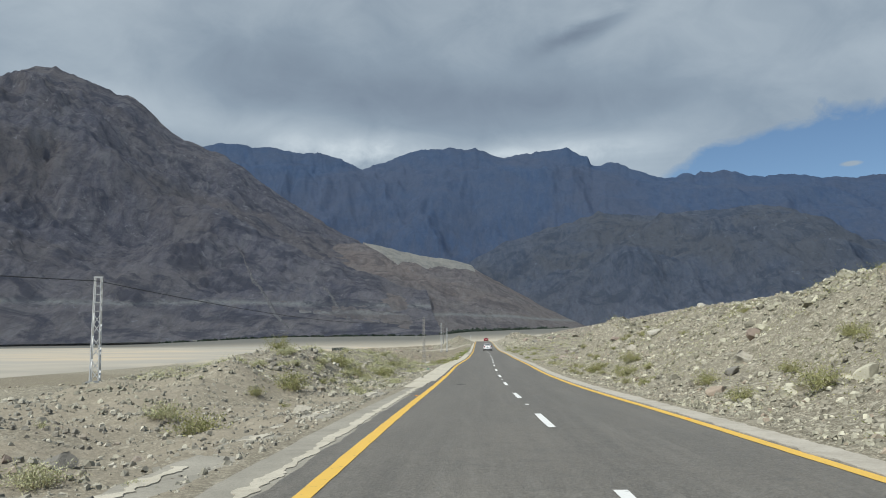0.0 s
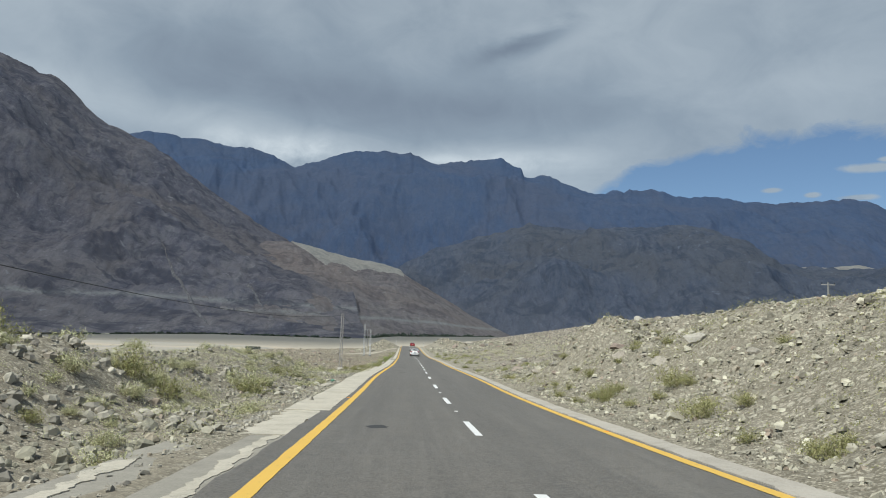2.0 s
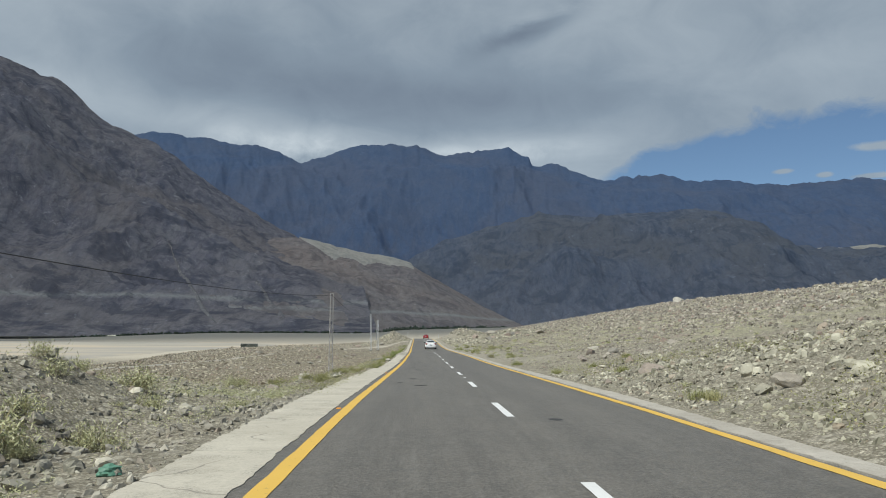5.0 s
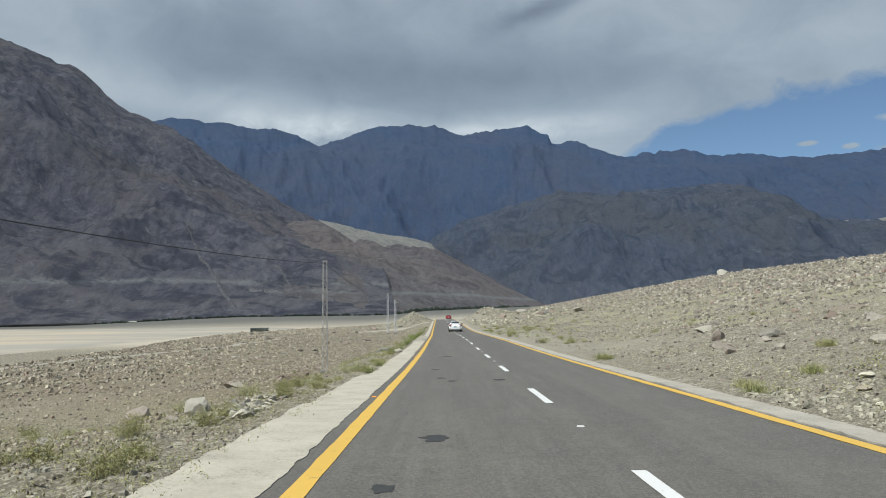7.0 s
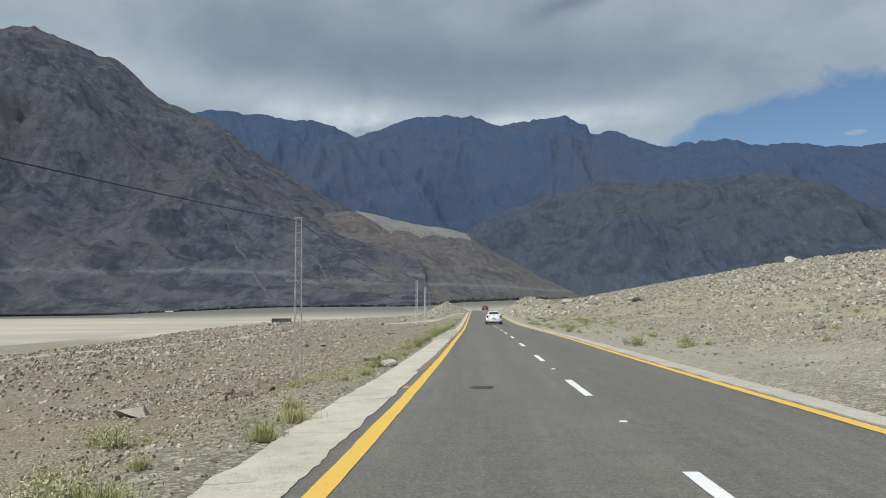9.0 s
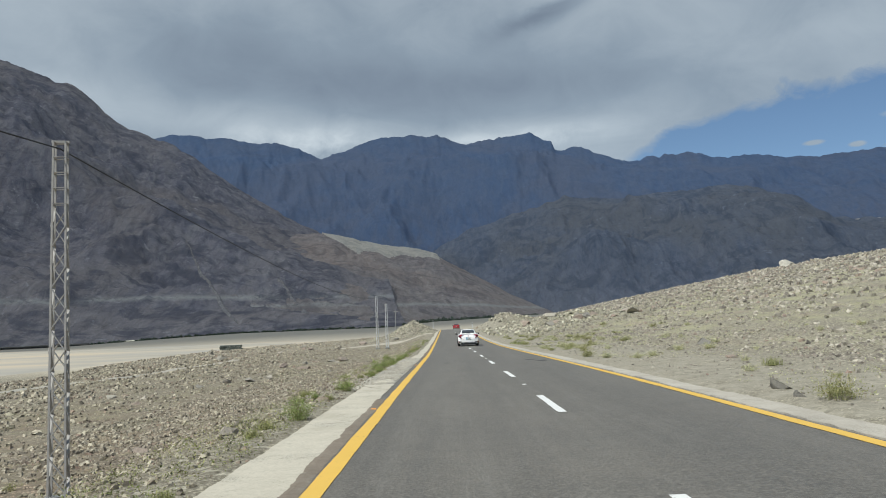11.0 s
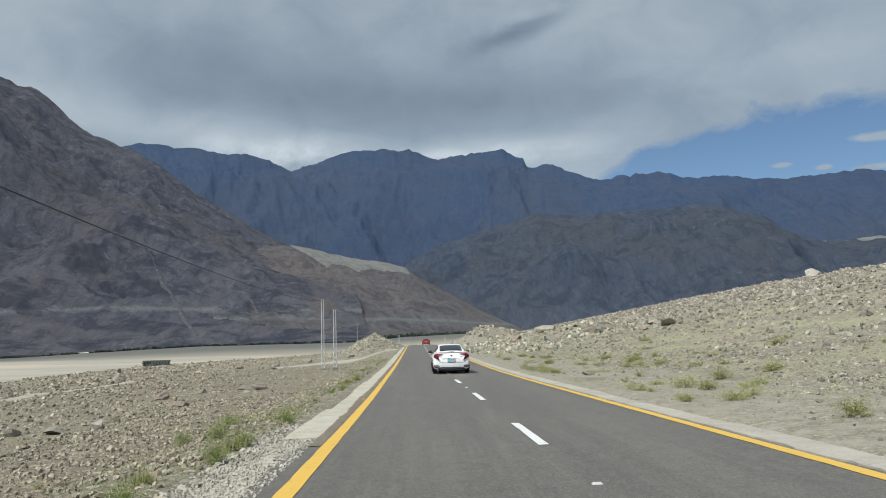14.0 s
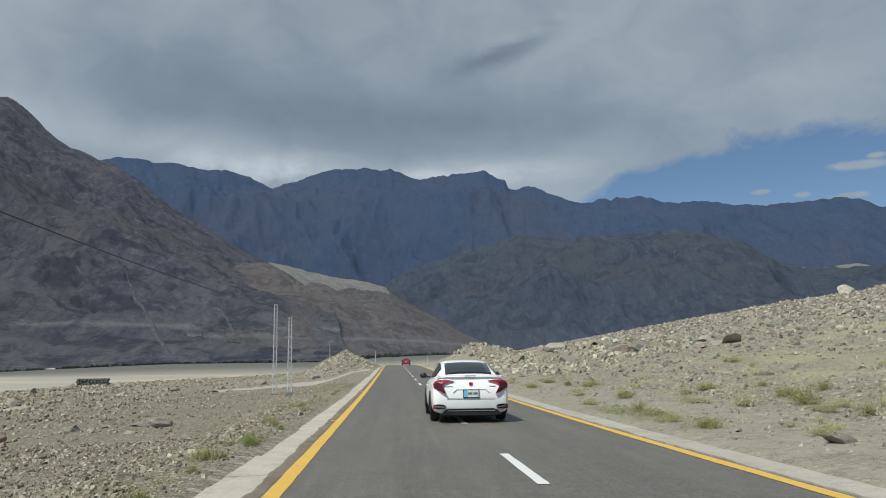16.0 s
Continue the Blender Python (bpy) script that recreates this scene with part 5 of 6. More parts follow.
GRASS_LEFT = [(-4.15, 118.7, 0.55), (-4.5, 117.5, 0.4), (-4.2, 101.8, 0.5), (-4.3, 102.6, 0.4), (-4.0, 105.0, 0.32), (-4.0, 103.4, 0.3), (-4.0, 91.2, 0.49), (-4.0, 100.3, 0.65),
              (-4.0, 86.9, 0.33), (-4.0, 111.4, 0.28), (-4.0, 116.5, 0.23), (-4.0, 125.4, 0.44), (-4.0, 121.3, 0.3), (-4.0, 107.9, 0.17), (-4.0, 118.8, 0.2), (-4.0, 126.6, 0.3),
              (-4.0, 131.5, 0.3), (-4.0, 124.9, 0.21), (-4.0, 121.0, 0.16), (-4.2, 147.8, 0.25), (-4.0, 149.7, 0.22), (-4.0, 156.2, 0.31), (-4.0, 162.0, 0.34), (-4.0, 162.9, 0.3),
              (-4.0, 160.4, 0.25), (-4.0, 171.7, 0.32), (-4.0, 158.9, 0.18)]
LUSH_LEFT = [(-4.3, 130.2, 0.34), (-4.2, 131.4, 0.3), (-4.1, 132.5, 0.32), (-3.95, 138.8, 0.32), (-3.95, 140.4, 0.3), (-4.1, 136.2, 0.26), (-4.0, 113.0, 0.42), (-4.0, 118.9, 0.36), (-3.95, 124.6, 0.26), (-3.95, 127.3, 0.27), (-3.9, 133.5, 0.32), (-3.9, 144.0, 0.3), (-4.5, 117.6, 0.2), (-3.95, 155.3, 0.2), (-4.1, 153.6, 0.2),
             (-4.0, 162.5, 0.26), (-4.8, 142.4, 0.36), (-5.5, 143.0, 0.3), (-4.2, 101.9, 0.26), (-5.0, 144.3, 0.3)]
GRASS_RIGHT = [(4.1, 62.4, 0.5), (5.2, 73.5, 0.6), (5.4, 79.9, 0.52), (8.3, 84.8, 0.5), (3.8, 78.7, 0.34), (5.8, 111.0, 0.51), (3.9, 92.6, 0.42), (6.5, 121.9, 0.62)]

shrub_kinds = [shrub(11 + i, LEAF_OLIVE) for i in range(3)] + [shrub(31 + i, LEAF_PALE, 1600, 0.68, 0.03) for i in range(3)]
small_kinds = [shrub(51 + i, LEAF_OLIVE, 480, 0.8, 0.048, 36) for i in range(2)] + [shrub(56 + i, LEAF_PALE, 500, 0.7, 0.045, 36) for i in range(3)]
used = set()


def plant(kind, x, y, r, turn, label, category, group):
    """Sets the first of a kind in place, and copies of it after that."""
    m = pose(x, y, float(land(x, y)) + 0.02, 0, 0, turn) @ Matrix.Diagonal((r, r, r * 0.95, 1))
    if kind.name in used:
        ob = copy_thing(kind, m)
        ob.matrix_world = m
    else:
        used.add(kind.name)
        ob = kind
        ob.matrix_world = m
    return tagged(ob, label, category, group)


for i, (x, y, r) in enumerate(SHRUBS_LEFT + SHRUBS_RIGHT + SHRUBS_VERGE):
    rnd = random.Random(500 + i)
    pale = (y < 62 and x < 0 and i % 2) or (y > 100 and i % 3)
    kind = shrub_kinds[(3 if pale else 0) + i % 3]
    look_of = "pale dry shrub with small whitish leaves" if pale else "low olive-green desert shrub"
    plant(kind, x, y, max(0.4, r * 1.4), rnd.uniform(0, 360), f"{look_of} growing in stony ground", "shrub", "shrubs beside the road")
# small ones between the large
rng = random.Random(77)
for i in range(56):
    left = i % 2
    y = rng.uniform(2, 215)
    x = rng.uniform(-13, -4.4) if left else (rng.uniform(4.2, 12) if y < 78 else rng.uniform(4.4, 20))
    kind = small_kinds[i % 5]
    plant(kind, x, y, rng.uniform(0.14, 0.34), rng.uniform(0, 360), "small dry shrub growing between stones", "shrub", "shrubs beside the road")
for i in range(34):  # bushes on the open ground past the heaps
    plant(shrub_kinds[i % 6], -4.6 - 9 * rng.random() ** 1.4, rng.uniform(63, 104), rng.uniform(0.25, 0.6), rng.uniform(0, 360), "low dry shrub growing on open stony ground", "shrub", "shrubs beside the road")
for i in range(78):  # the overgrown heaps on the left
    y = rng.uniform(27, 62)
    plant(shrub_kinds[3 + i % 3] if i % 2 else small_kinds[2 + i % 3], rng.uniform(-11, -4.9), y, rng.uniform(0.3, 0.7), rng.uniform(0, 360), "pale dry shrub with small whitish leaves growing on a rubble heap", "shrub", "shrubs beside the road")
tuft_kinds = [tuft(61 + i, LEAF_GREEN) for i in range(3)] + [tuft(71, LEAF_OLIVE)]
for i, (x, y, r) in enumerate(GRASS_LEFT + GRASS_RIGHT):
    rnd = random.Random(800 + i)
    for k in range(1 if y > 97 else 2):
        plant(tuft_kinds[(i + k) % 4], x + rnd.uniform(-0.3, 0.05) * (1 if x < 0 else -1), y + rnd.uniform(-0.9, 0.9), max(0.15, min(0.36, r) * (0.6 if x < 0 and y > 97 else 1.0)) * rnd.uniform(0.7, 1.1), rnd.uniform(0, 360),
              "tuft of fresh green grass at the road edge", "grass", "grass tufts at the road edge")
lush_kinds = [shrub(81 + i, LEAF_LUSH, 2400, 1.15, 0.028, 110) for i in range(3)]
for i, (x, y, r) in enumerate(LUSH_LEFT):
    plant(lush_kinds[i % 3], x, y, r, 47.0 * i, "tall feathery clump of lush green weeds at the road edge", "weeds", "green clumps at the road edge")
for i in range(26):
    y = rng.uniform(78, 200)
    plant(tuft_kinds[i % 4], -3.95 - abs(rng.gauss(0, 0.5)), y, rng.uniform(0.12, 0.3), rng.uniform(0, 360), "small tuft of grass at the road edge", "grass", "grass tufts at the road edge")
cushion_kinds = [shrub(91 + i, leaf, 1500, 0.5, 0.034, 80) for i, leaf in enumerate((LEAF_PALE, LEAF_OLIVE, LEAF_SAGE, LEAF_PALE))]
for i, (x, y, r) in enumerate(CUSHIONS):
    plant(cushion_kinds[i % 4], x, y, r * 1.1, 61.0 * i, "wide low yellowish-green cushion shrub on the dusty verge", "shrub", "shrubs beside the road")
for i in range(44):  # pale cushions on the dusty verge
    y = rng.uniform(108, 205)
    plant(small_kinds[2 + i % 3] if i % 3 else shrub_kinds[i % 6], 4.4 + 11.5 * rng.random() ** 1.2, y, rng.uniform(0.22, 0.55), rng.uniform(0, 360), "pale green low shrub on the dusty verge", "shrub", "shrubs beside the road")


def weeds(name, n, xa, xb, ya, yb, size, leaf, label, seed, bias=1.0):
    """Low growth between the stones: many little clumps of leaves as one object."""
    rg = np.random.default_rng(seed)
    x, y = xa + (xb - xa) * rg.random(n * 4) ** bias, rg.uniform(ya, yb, n * 4)
    keep = rg.random(n * 4) < np.clip(0.25 + 1.6 * fbm(x * 0.22, y * 0.22, 4, seed), 0.02, 1)
    x, y = x[keep][:n], y[keep][:n]
    z, m, q = land(x, y), 15, len(x)
    s = size * rg.uniform(0.5, 1.5, q)[:, None, None]
    c = rg.normal(0, 0.6, (q, m, 3)) * s
    c[..., 2] = np.abs(c[..., 2]) * 0.8
    c += np.stack([x, y, z + 0.02], -1)[:, None]
    d, e = rg.normal(0, 1, (2, q, m, 3))
    d[..., 2] = np.abs(d[..., 2])
    d *= 0.125 * s / np.linalg.norm(d, axis=-1, keepdims=True)
    e *= 0.05 * s / np.linalg.norm(e, axis=-1, keepdims=True)
    ob = quads(name, np.stack([c - d, c + e, c + d, c - e], 2), leaf)
    return tagged(ob, label, "weeds", kind="stuff")


weeds("weeds_left_heaps", 5200, -4.9, -13, 26, 70, 0.13, LEAF_PALE, "low pale dry weeds on the rubble heaps", 5, 1.2)
weeds("weeds_right_bank", 3000, 3.8, 13, 0, 80, 0.19, LEAF_OLIVE, "low olive weeds on the stony bank", 6)
weeds("weeds_right_edge", 620, 3.7, 4.8, 156, 172, 0.085, LEAF_GREEN, "low green creeping weeds along the road edge", 9)
weeds("weeds_left_field", 3600, -4.0, -30, 64, 200, 0.12, LEAF_OLIVE, "low olive weeds on the stony field", 7, 1.8)
weeds("weeds_left_stretch", 3000, -4.3, -17, 66, 114, 0.09, LEAF_OLIVE, "low olive weeds between the fine stones", 14, 1.2)
weeds("weeds_left_verge", 1500, -3.9, -5.6, 98, 200, 0.1, LEAF_GREEN, "low green weeds along the shoulder", 13, 1.5)
weeds("weeds_right_slope", 3800, 4.2, 40, 78, 230, 0.2, LEAF_PALE, "low pale weeds on the long slope", 8, 1.3)


def woods(name, ends, n, seed, tall):
    """A far row of low trees as loose leaf clumps, in one object."""
    rng = np.random.default_rng(seed)
    (x0, y0), (x1, y1) = ends
    u = rng.random(n)
    cx, cy = x0 + (x1 - x0) * u + rng.normal(0, 6, n), y0 + (y1 - y0) * u + rng.normal(0, 10, n)
    h = tall * rng.uniform(0.4, 1.0, n) * (0.6 + 0.5 * fbm(u * 14, u * 0, 3, seed))
    m = 26
    c = np.stack([cx, cy, land(cx, cy)], -1)[:, None] + rng.normal(0, 1, (n, m, 3)) * (h[:, None, None] * (0.5, 0.5, 0.26)) + (0, 0, 1) * (h * 0.45)[:, None, None]
    d, e = rng.normal(0, 0.9, (n, m, 3)), rng.normal(0, 0.9, (n, m, 3))
    q = np.stack([c - d, c + e, c + d, c - e], 2)
    return tagged(quads(name, q.reshape(-1, 3), LEAF_FAR), "dark green row of low trees at the mountain foot", "trees", kind="stuff")


woods("far_trees", ((-470, 1195), (-90, 1275)), 200, 5, 4.0)
woods("far_trees_by_spur", ((-60, 1270), (170, 1650)), 200, 6, 9.0)


# ---- power line ----
def beam(bm, a, b, w, h=None):
    """A thin square bar between two points."""
    a, b = Vector(a), Vector(b)
    d = (b - a).normalized()
    u = d.cross(Vector((0, 0, 1)) if abs(d.z) < 0.95 else Vector((1, 0, 0))).normalized()
    v = d.cross(u)
    h = h or w
    ring = [[bm.verts.new(p + u * sx * w / 2 + v * sy * h / 2) for sx, sy in ((-1, -1), (1, -1), (1, 1), (-1, 1))] for p in (a, b)]
    for i in range(4):
        bm.faces.new((ring[0][i], ring[0][(i + 1) % 4], ring[1][(i + 1) % 4], ring[1][i]))
    bm.faces.new(ring[0][::-1])
    bm.faces.new(ring[1])
    return bm


def rounded_box(at, size, r):
    bm = bmesh.new()
    bmesh.ops.create_cube(bm, size=1, matrix=Matrix.Translation(at) @ Matrix.Diagonal((*size, 1)))
    bmesh.ops.bevel(bm, geom=bm.edges[:], offset=r, segments=3, affect="EDGES")
    return bm


def lattice_mast(x, y, top, steel, turn=14):
    """A slim four-legged steel mast with zigzag braces and flat straps at its head."""
    foot = float(land(x, y)) - 0.25
    tall = top - foot
    mast = new("lattice_mast")
    mast.matrix_world = pose(x, y, foot, 0, 0, turn)

    def corner(i, z):
        r = 0.165 + (0.115 - 0.165) * z / tall
        return Vector(((-r, r, r, -r)[i], (-r, -r, r, r)[i], z))

    for i in range(4):
        part("leg", beam(bmesh.new(), corner(i, 0), corner(i, tall), 0.038), steel, mast)
    head = tall - 1.35
    n = max(4, int(head / 0.42))
    for i in range(4):
        for k in range(n):
            a, b = head * k / n, head * (k + 1) / n
            p, q = (i, (i + 1) % 4) if k % 2 else ((i + 1) % 4, i)
            part("brace", beam(bmesh.new(), corner(p, a), corner(q, b), 0.058, 0.02), steel, mast)
        for k in range(5):
            z = head + 0.05 + 1.28 * k / 4
            part("strap", beam(bmesh.new(), corner(i, z), corner((i + 1) % 4, z), 0.05, 0.012), steel, mast)
    part("footing", rounded_box((0, 0, 0.22), (0.62, 0.62, 0.52), 0.04), POLE_GREY, mast, "grey concrete footing")
    part("crossbar", beam(bmesh.new(), (-0.17, 0, tall), (0.17, 0, tall), 0.05), steel, mast)
    return tagged(mast, "slim galvanised steel lattice mast standing in stony ground", "power mast", "masts of the power line")


MASTS = [(-22.0, -62.0, 4.2), (-15.9, 30.2, 3.6), (-9.48, 116.7, 4.0), (-12.0, 220.6, 4.8), (-10.4, 218.1, 3.5)]
for x, y, top in MASTS:
    lattice_mast(x, y, top, STEEL_PALE if y > 200 or y < 40 else STEEL)


def cable(a, b, sag, r=0.016):
    a, b = Vector(a), Vector(b)
    bm = bmesh.new()
    n = 40
    pts = [a.lerp(b, i / n) - Vector((0, 0, 4 * sag * (i / n) * (1 - i / n))) for i in range(n + 1)]
    side = (b - a).cross(Vector((0, 0, 1))).normalized()
    rings = [[bm.verts.new(p + side * r * math.cos(t) + Vector((0, 0, r * math.sin(t)))) for t in (0, 1.257, 2.513, 3.77, 5.027)] for p in pts]
    for p, q in zip(rings, rings[1:]):
        for i in range(5):
            bm.faces.new((p[i], p[(i + 1) % 5], q[(i + 1) % 5], q[i]))
    return tagged(part("power_cable", bm, CABLE), "black power cable hanging between two masts", "cable", "cables of the power line")


for (xa, ya, za), (xb, yb, zb) in ((MASTS[0], MASTS[1]), (MASTS[1], MASTS[2]), (MASTS[2], MASTS[3])):
    cable((xa, ya, za - 0.15), (xb, yb, zb - 0.15), 1.1)


def pole(x, y, top, arm):
    foot = float(land(x, y)) - 0.2
    ob = new("utility_pole")
    ob.matrix_world = pose(x, y, foot)
    bm = bmesh.new()
    bmesh.ops.create_cone(bm, cap_ends=True, segments=10, radius1=0.16, radius2=0.10, depth=top - foot, matrix=Matrix.Translation((0, 0, (top - foot) / 2)))
    part("shaft", bm, POLE_GREY, ob)
    if arm:
        part("crossarm", beam(bmesh.new(), (-arm, 0, top - foot - 0.25), (arm, 0, top - foot - 0.25), 0.1), STEEL, ob)
        for sx in (-0.9, 0, 0.9):
            bm = bmesh.new()
            bmesh.ops.create_cone(bm, cap_ends=True, segments=8, radius1=0.06, radius2=0.04, depth=0.2, matrix=Matrix.Translation((sx * arm, 0, top - foot - 0.08)))
            part("insulator", bm, CABLE, ob)
    return tagged(ob, "grey concrete utility pole on stony ground", "utility pole", "poles of the power line")


pole(-17.5, 352.0, 5.5, 0.9)
pole(46.6, 108.0, 9.3, 0.8)


# ---- small things on the road ----
STUD_ORANGE = plain("orange_reflector", (0.75, 0.30, 0.03), 0.35)
STUD_WHITE = plain("white_reflector", (0.52, 0.51, 0.48), 0.45)
TAR = plain("old_tar_patch", (0.045, 0.044, 0.042), 0.7, grain=0.4)


def stud(x, y, material, label):
    bm = bmesh.new()
    bmesh.ops.create_cube(bm, size=1, matrix=Matrix.Diagonal((0.10, 0.075, 0.018, 1)))
    for v in bm.verts:
        if v.co.z > 0:
            v.co.x *= 0.75
            v.co.y *= 0.55
    bmesh.ops.bevel(bm, geom=bm.edges[:], offset=0.004, segments=1, affect="EDGES")
    ob = part("road_stud", bm, material)
    ob.location = (x + float(road_x(np.array(y))), y, float(road_z(np.array(y))) + 0.010 - 0.002 * abs(x))
    return tagged(ob, label, "road stud", "reflective studs on the road")


for k in range(-1, 16):
    stud(LEFT_LINE - 0.16, 6.0 + 18 * k, STUD_ORANGE, "orange reflective stud beside the yellow line")
    stud(RIGHT_LINE + 0.02, 15.0 + 18 * k, STUD_ORANGE, "orange reflective stud on the yellow line")
for k in (0, 2, 3, 6, 8, 9, 11, 13, 15, 17, 20):
    stud(0.0, 19.4 + 9 * k, STUD_WHITE, "white reflective stud between two dashes")


def tar_patch(x, y, r, seed):
    """A thin uneven stain of tar, longer along the road."""
    rnd = random.Random(seed)
    bm = bmesh.new()
    n = 26
    ring = []
    for i in range(n):
        a = 6.2832 * i / n
        q = r * (0.72 + 0.42 * noise.noise(Vector((math.cos(a) * 1.7, math.sin(a) * 1.7, seed))) + rnd.uniform(-0.1, 0.1))
        px, py = x + 1.5 * q * math.cos(a), y + 2.1 * q * math.sin(a)
        ring.append(bm.verts.new((px, py, float(road_z(np.array(py))) - 0.002 * abs(px - float(road_x(np.array(py)))) + 0.0035)))
    bm.faces.new(ring)
    bmesh.ops.triangulate(bm, faces=bm.faces[:])
    return tagged(part("tar_stain", bm, TAR), "dark tar stain on the grey asphalt", "stain", "tar stains on the road")


for i, (x, y, r) in enumerate(((-2.1, 32.7, 0.2), (-1.66, 95.9, 0.2), (-1.66, 81.9, 0.1), (-2.07, 86.8, 0.12), (-1.92, 83.0, 0.1), (-0.6, 82.1, 0.14), (-2.0, 72.6, 0.16),
                               (-1.78, 68.3, 0.18), (-2.4, 69.8, 0.1), (-1.7, 132.9, 0.16), (2.0, 132.0, 0.26), (1.7, 133.4, 0.22), (0.3, 58.0, 0.1))):
    tar_patch(x, y, r, i)


# ---- cars ----
def make_car_paint(name, c):
    k = Mat(name, 0.28, 0, 0.5)
    k.b.inputs["Coat Weight"].default_value = 0.35
    k.b.inputs["Coat Roughness"].default_value = 0.08
    dust = k.noise(3.5, 6, 0.65)
    low = k.math("SUBTRACT", 1.0, k.math("DIVIDE", k.xyz()["Z"], 0.55, True))
    c2 = k.mix(k.math("MULTIPLY", low, k.ramp(dust, (0.35, 0.1), (0.7, 0.6))), c, (0.42, 0.39, 0.33))
    k.colour(c2)
    return k.m


PAINT_WHITE = make_car_paint("white_car_paint", (0.94, 0.925, 0.885))
PAINT_RED = make_car_paint("red_car_paint", (0.42, 0.03, 0.03))
GLASS = plain("dark_tinted_glass", (0.012, 0.014, 0.016), 0.06, 0, 0.6)
LENS_RED = plain("red_lens", (0.36, 0.014, 0.026), 0.12, 0, 0.6)
LENS_DARK = plain("smoked_lens", (0.075, 0.012, 0.016), 0.12, 0, 0.6)
BLACK = plain("black_plastic", (0.018, 0.018, 0.019), 0.5, 0, 0.4)
TYRE = plain("tyre_rubber", (0.03, 0.03, 0.03), 0.85, 0, 0.2, 0.3)
ALLOY = plain("alloy_metal", (0.55, 0.56, 0.57), 0.3, 0.9)
PLATE_WHITE = plain("plate_white", (0.70, 0.70, 0.66), 0.4)
PLATE_BLUE = plain("plate_blue", (0.16, 0.52, 0.74), 0.4)
PLATE_INK = plain("plate_ink", (0.16, 0.16, 0.17), 0.5)
EMBLEM = plain("emblem_red", (0.30, 0.015, 0.03), 0.25)


def loft(sections, close=True):
    """A skin through rings of points, one ring a section, mirrored in x."""
    bm = bmesh.new()
    rings = []
    for half in sections:
        ring = [Vector(p) for p in half] + [Vector((-p[0], p[1], p[2])) for p in reversed(half) if p[0] > 1e-6]
        rings.append([bm.verts.new(p) for p in ring])
    n = len(rings[0])
    for a, b in zip(rings, rings[1:]):
        for i in range(n):
            bm.faces.new((a[i], a[(i + 1) % n], b[(i + 1) % n], b[i]))
    if close:
        bm.faces.new(rings[0])
        bm.faces.new(rings[-1][::-1])
    bmesh.ops.recalc_face_normals(bm, faces=bm.faces[:])
    return bm


def rounded(ob, width, segments=2):
    m = ob.modifiers.new("bevel", "BEVEL")
    m.width, m.segments, m.limit_method, m.angle_limit = width, segments, "ANGLE", radians(28)
    return ob


#        y      half   low   waist  top
BODY = [(-2.31, 0.76, 0.34, 0.66, 0.73), (-2.275, 0.83, 0.25, 0.76, 0.90), (-2.22, 0.865, 0.22, 0.82, 1.00), (-2.10, 0.885, 0.21, 0.86, 1.035),
        (-1.75, 0.90, 0.20, 0.89, 1.05), (-1.35, 0.902, 0.20, 0.90, 1.03), (-0.7, 0.90, 0.19, 0.90, 0.99), (0.1, 0.90, 0.19, 0.89, 0.97),
        (0.9, 0.90, 0.19, 0.88, 0.97), (1.35, 0.895, 0.20, 0.85, 0.94), (1.85, 0.86, 0.22, 0.77, 0.85), (2.2, 0.74, 0.27, 0.66, 0.72), (2.31, 0.60, 0.34, 0.56, 0.60)]
#         y      sill half, z  roof half, z
CABIN = [(-1.86, 0.66, 1.035, 0.62, 1.05), (-1.25, 0.76, 1.01, 0.60, 1.245), (-0.80, 0.785, 0.985, 0.57, 1.36), (-0.35, 0.79, 0.97, 0.56, 1.41), (0.1, 0.79, 0.965, 0.56, 1.415),
         (0.5, 0.785, 0.965, 0.57, 1.375), (0.95, 0.77, 0.965, 0.60, 1.22), (1.45, 0.72, 0.94, 0.66, 0.96)]


def at_y(table, y):
    ys = [r[0] for r in table]
    return [float(np.interp(y, ys, [r[i] for r in table])) for i in range(1, 5)]


def tail_y(x, z):
    """How far back the tail's skin lies."""
    return -2.322 + 0.05 * min(1, max(0, (z - 0.72) / 0.2)) + 0.05 * min(1, max(0, (z - 0.9) / 0.12)) + 0.13 * max(0, (abs(x) - 0.60) / 0.28) ** 2


def tail_plate(points, thick=0.02, proud=0.006):
    """A thin plate on the car's tail from an outline in x and z."""
    bm = bmesh.new()
    outer = [bm.verts.new((x, tail_y(x, z) - proud, z)) for x, z in points]
    inner = [bm.verts.new((x, tail_y(x, z) + thick, z)) for x, z in points]
    n = len(points)
    bm.faces.new(outer)
    bm.faces.new(inner[::-1])
    for i in range(n):
        bm.faces.new((outer[i], inner[i], inner[(i + 1) % n], outer[(i + 1) % n]))
    bmesh.ops.recalc_face_normals(bm, faces=bm.faces[:])
    return bm


def box(x0, x1, z0, z1, step_x=0.12):
    n = max(1, int((x1 - x0) / step_x))
    xs = [x0 + (x1 - x0) * i / n for i in range(n + 1)]
    return [(x, z0) for x in xs] + [(x, z1) for x in reversed(xs)]


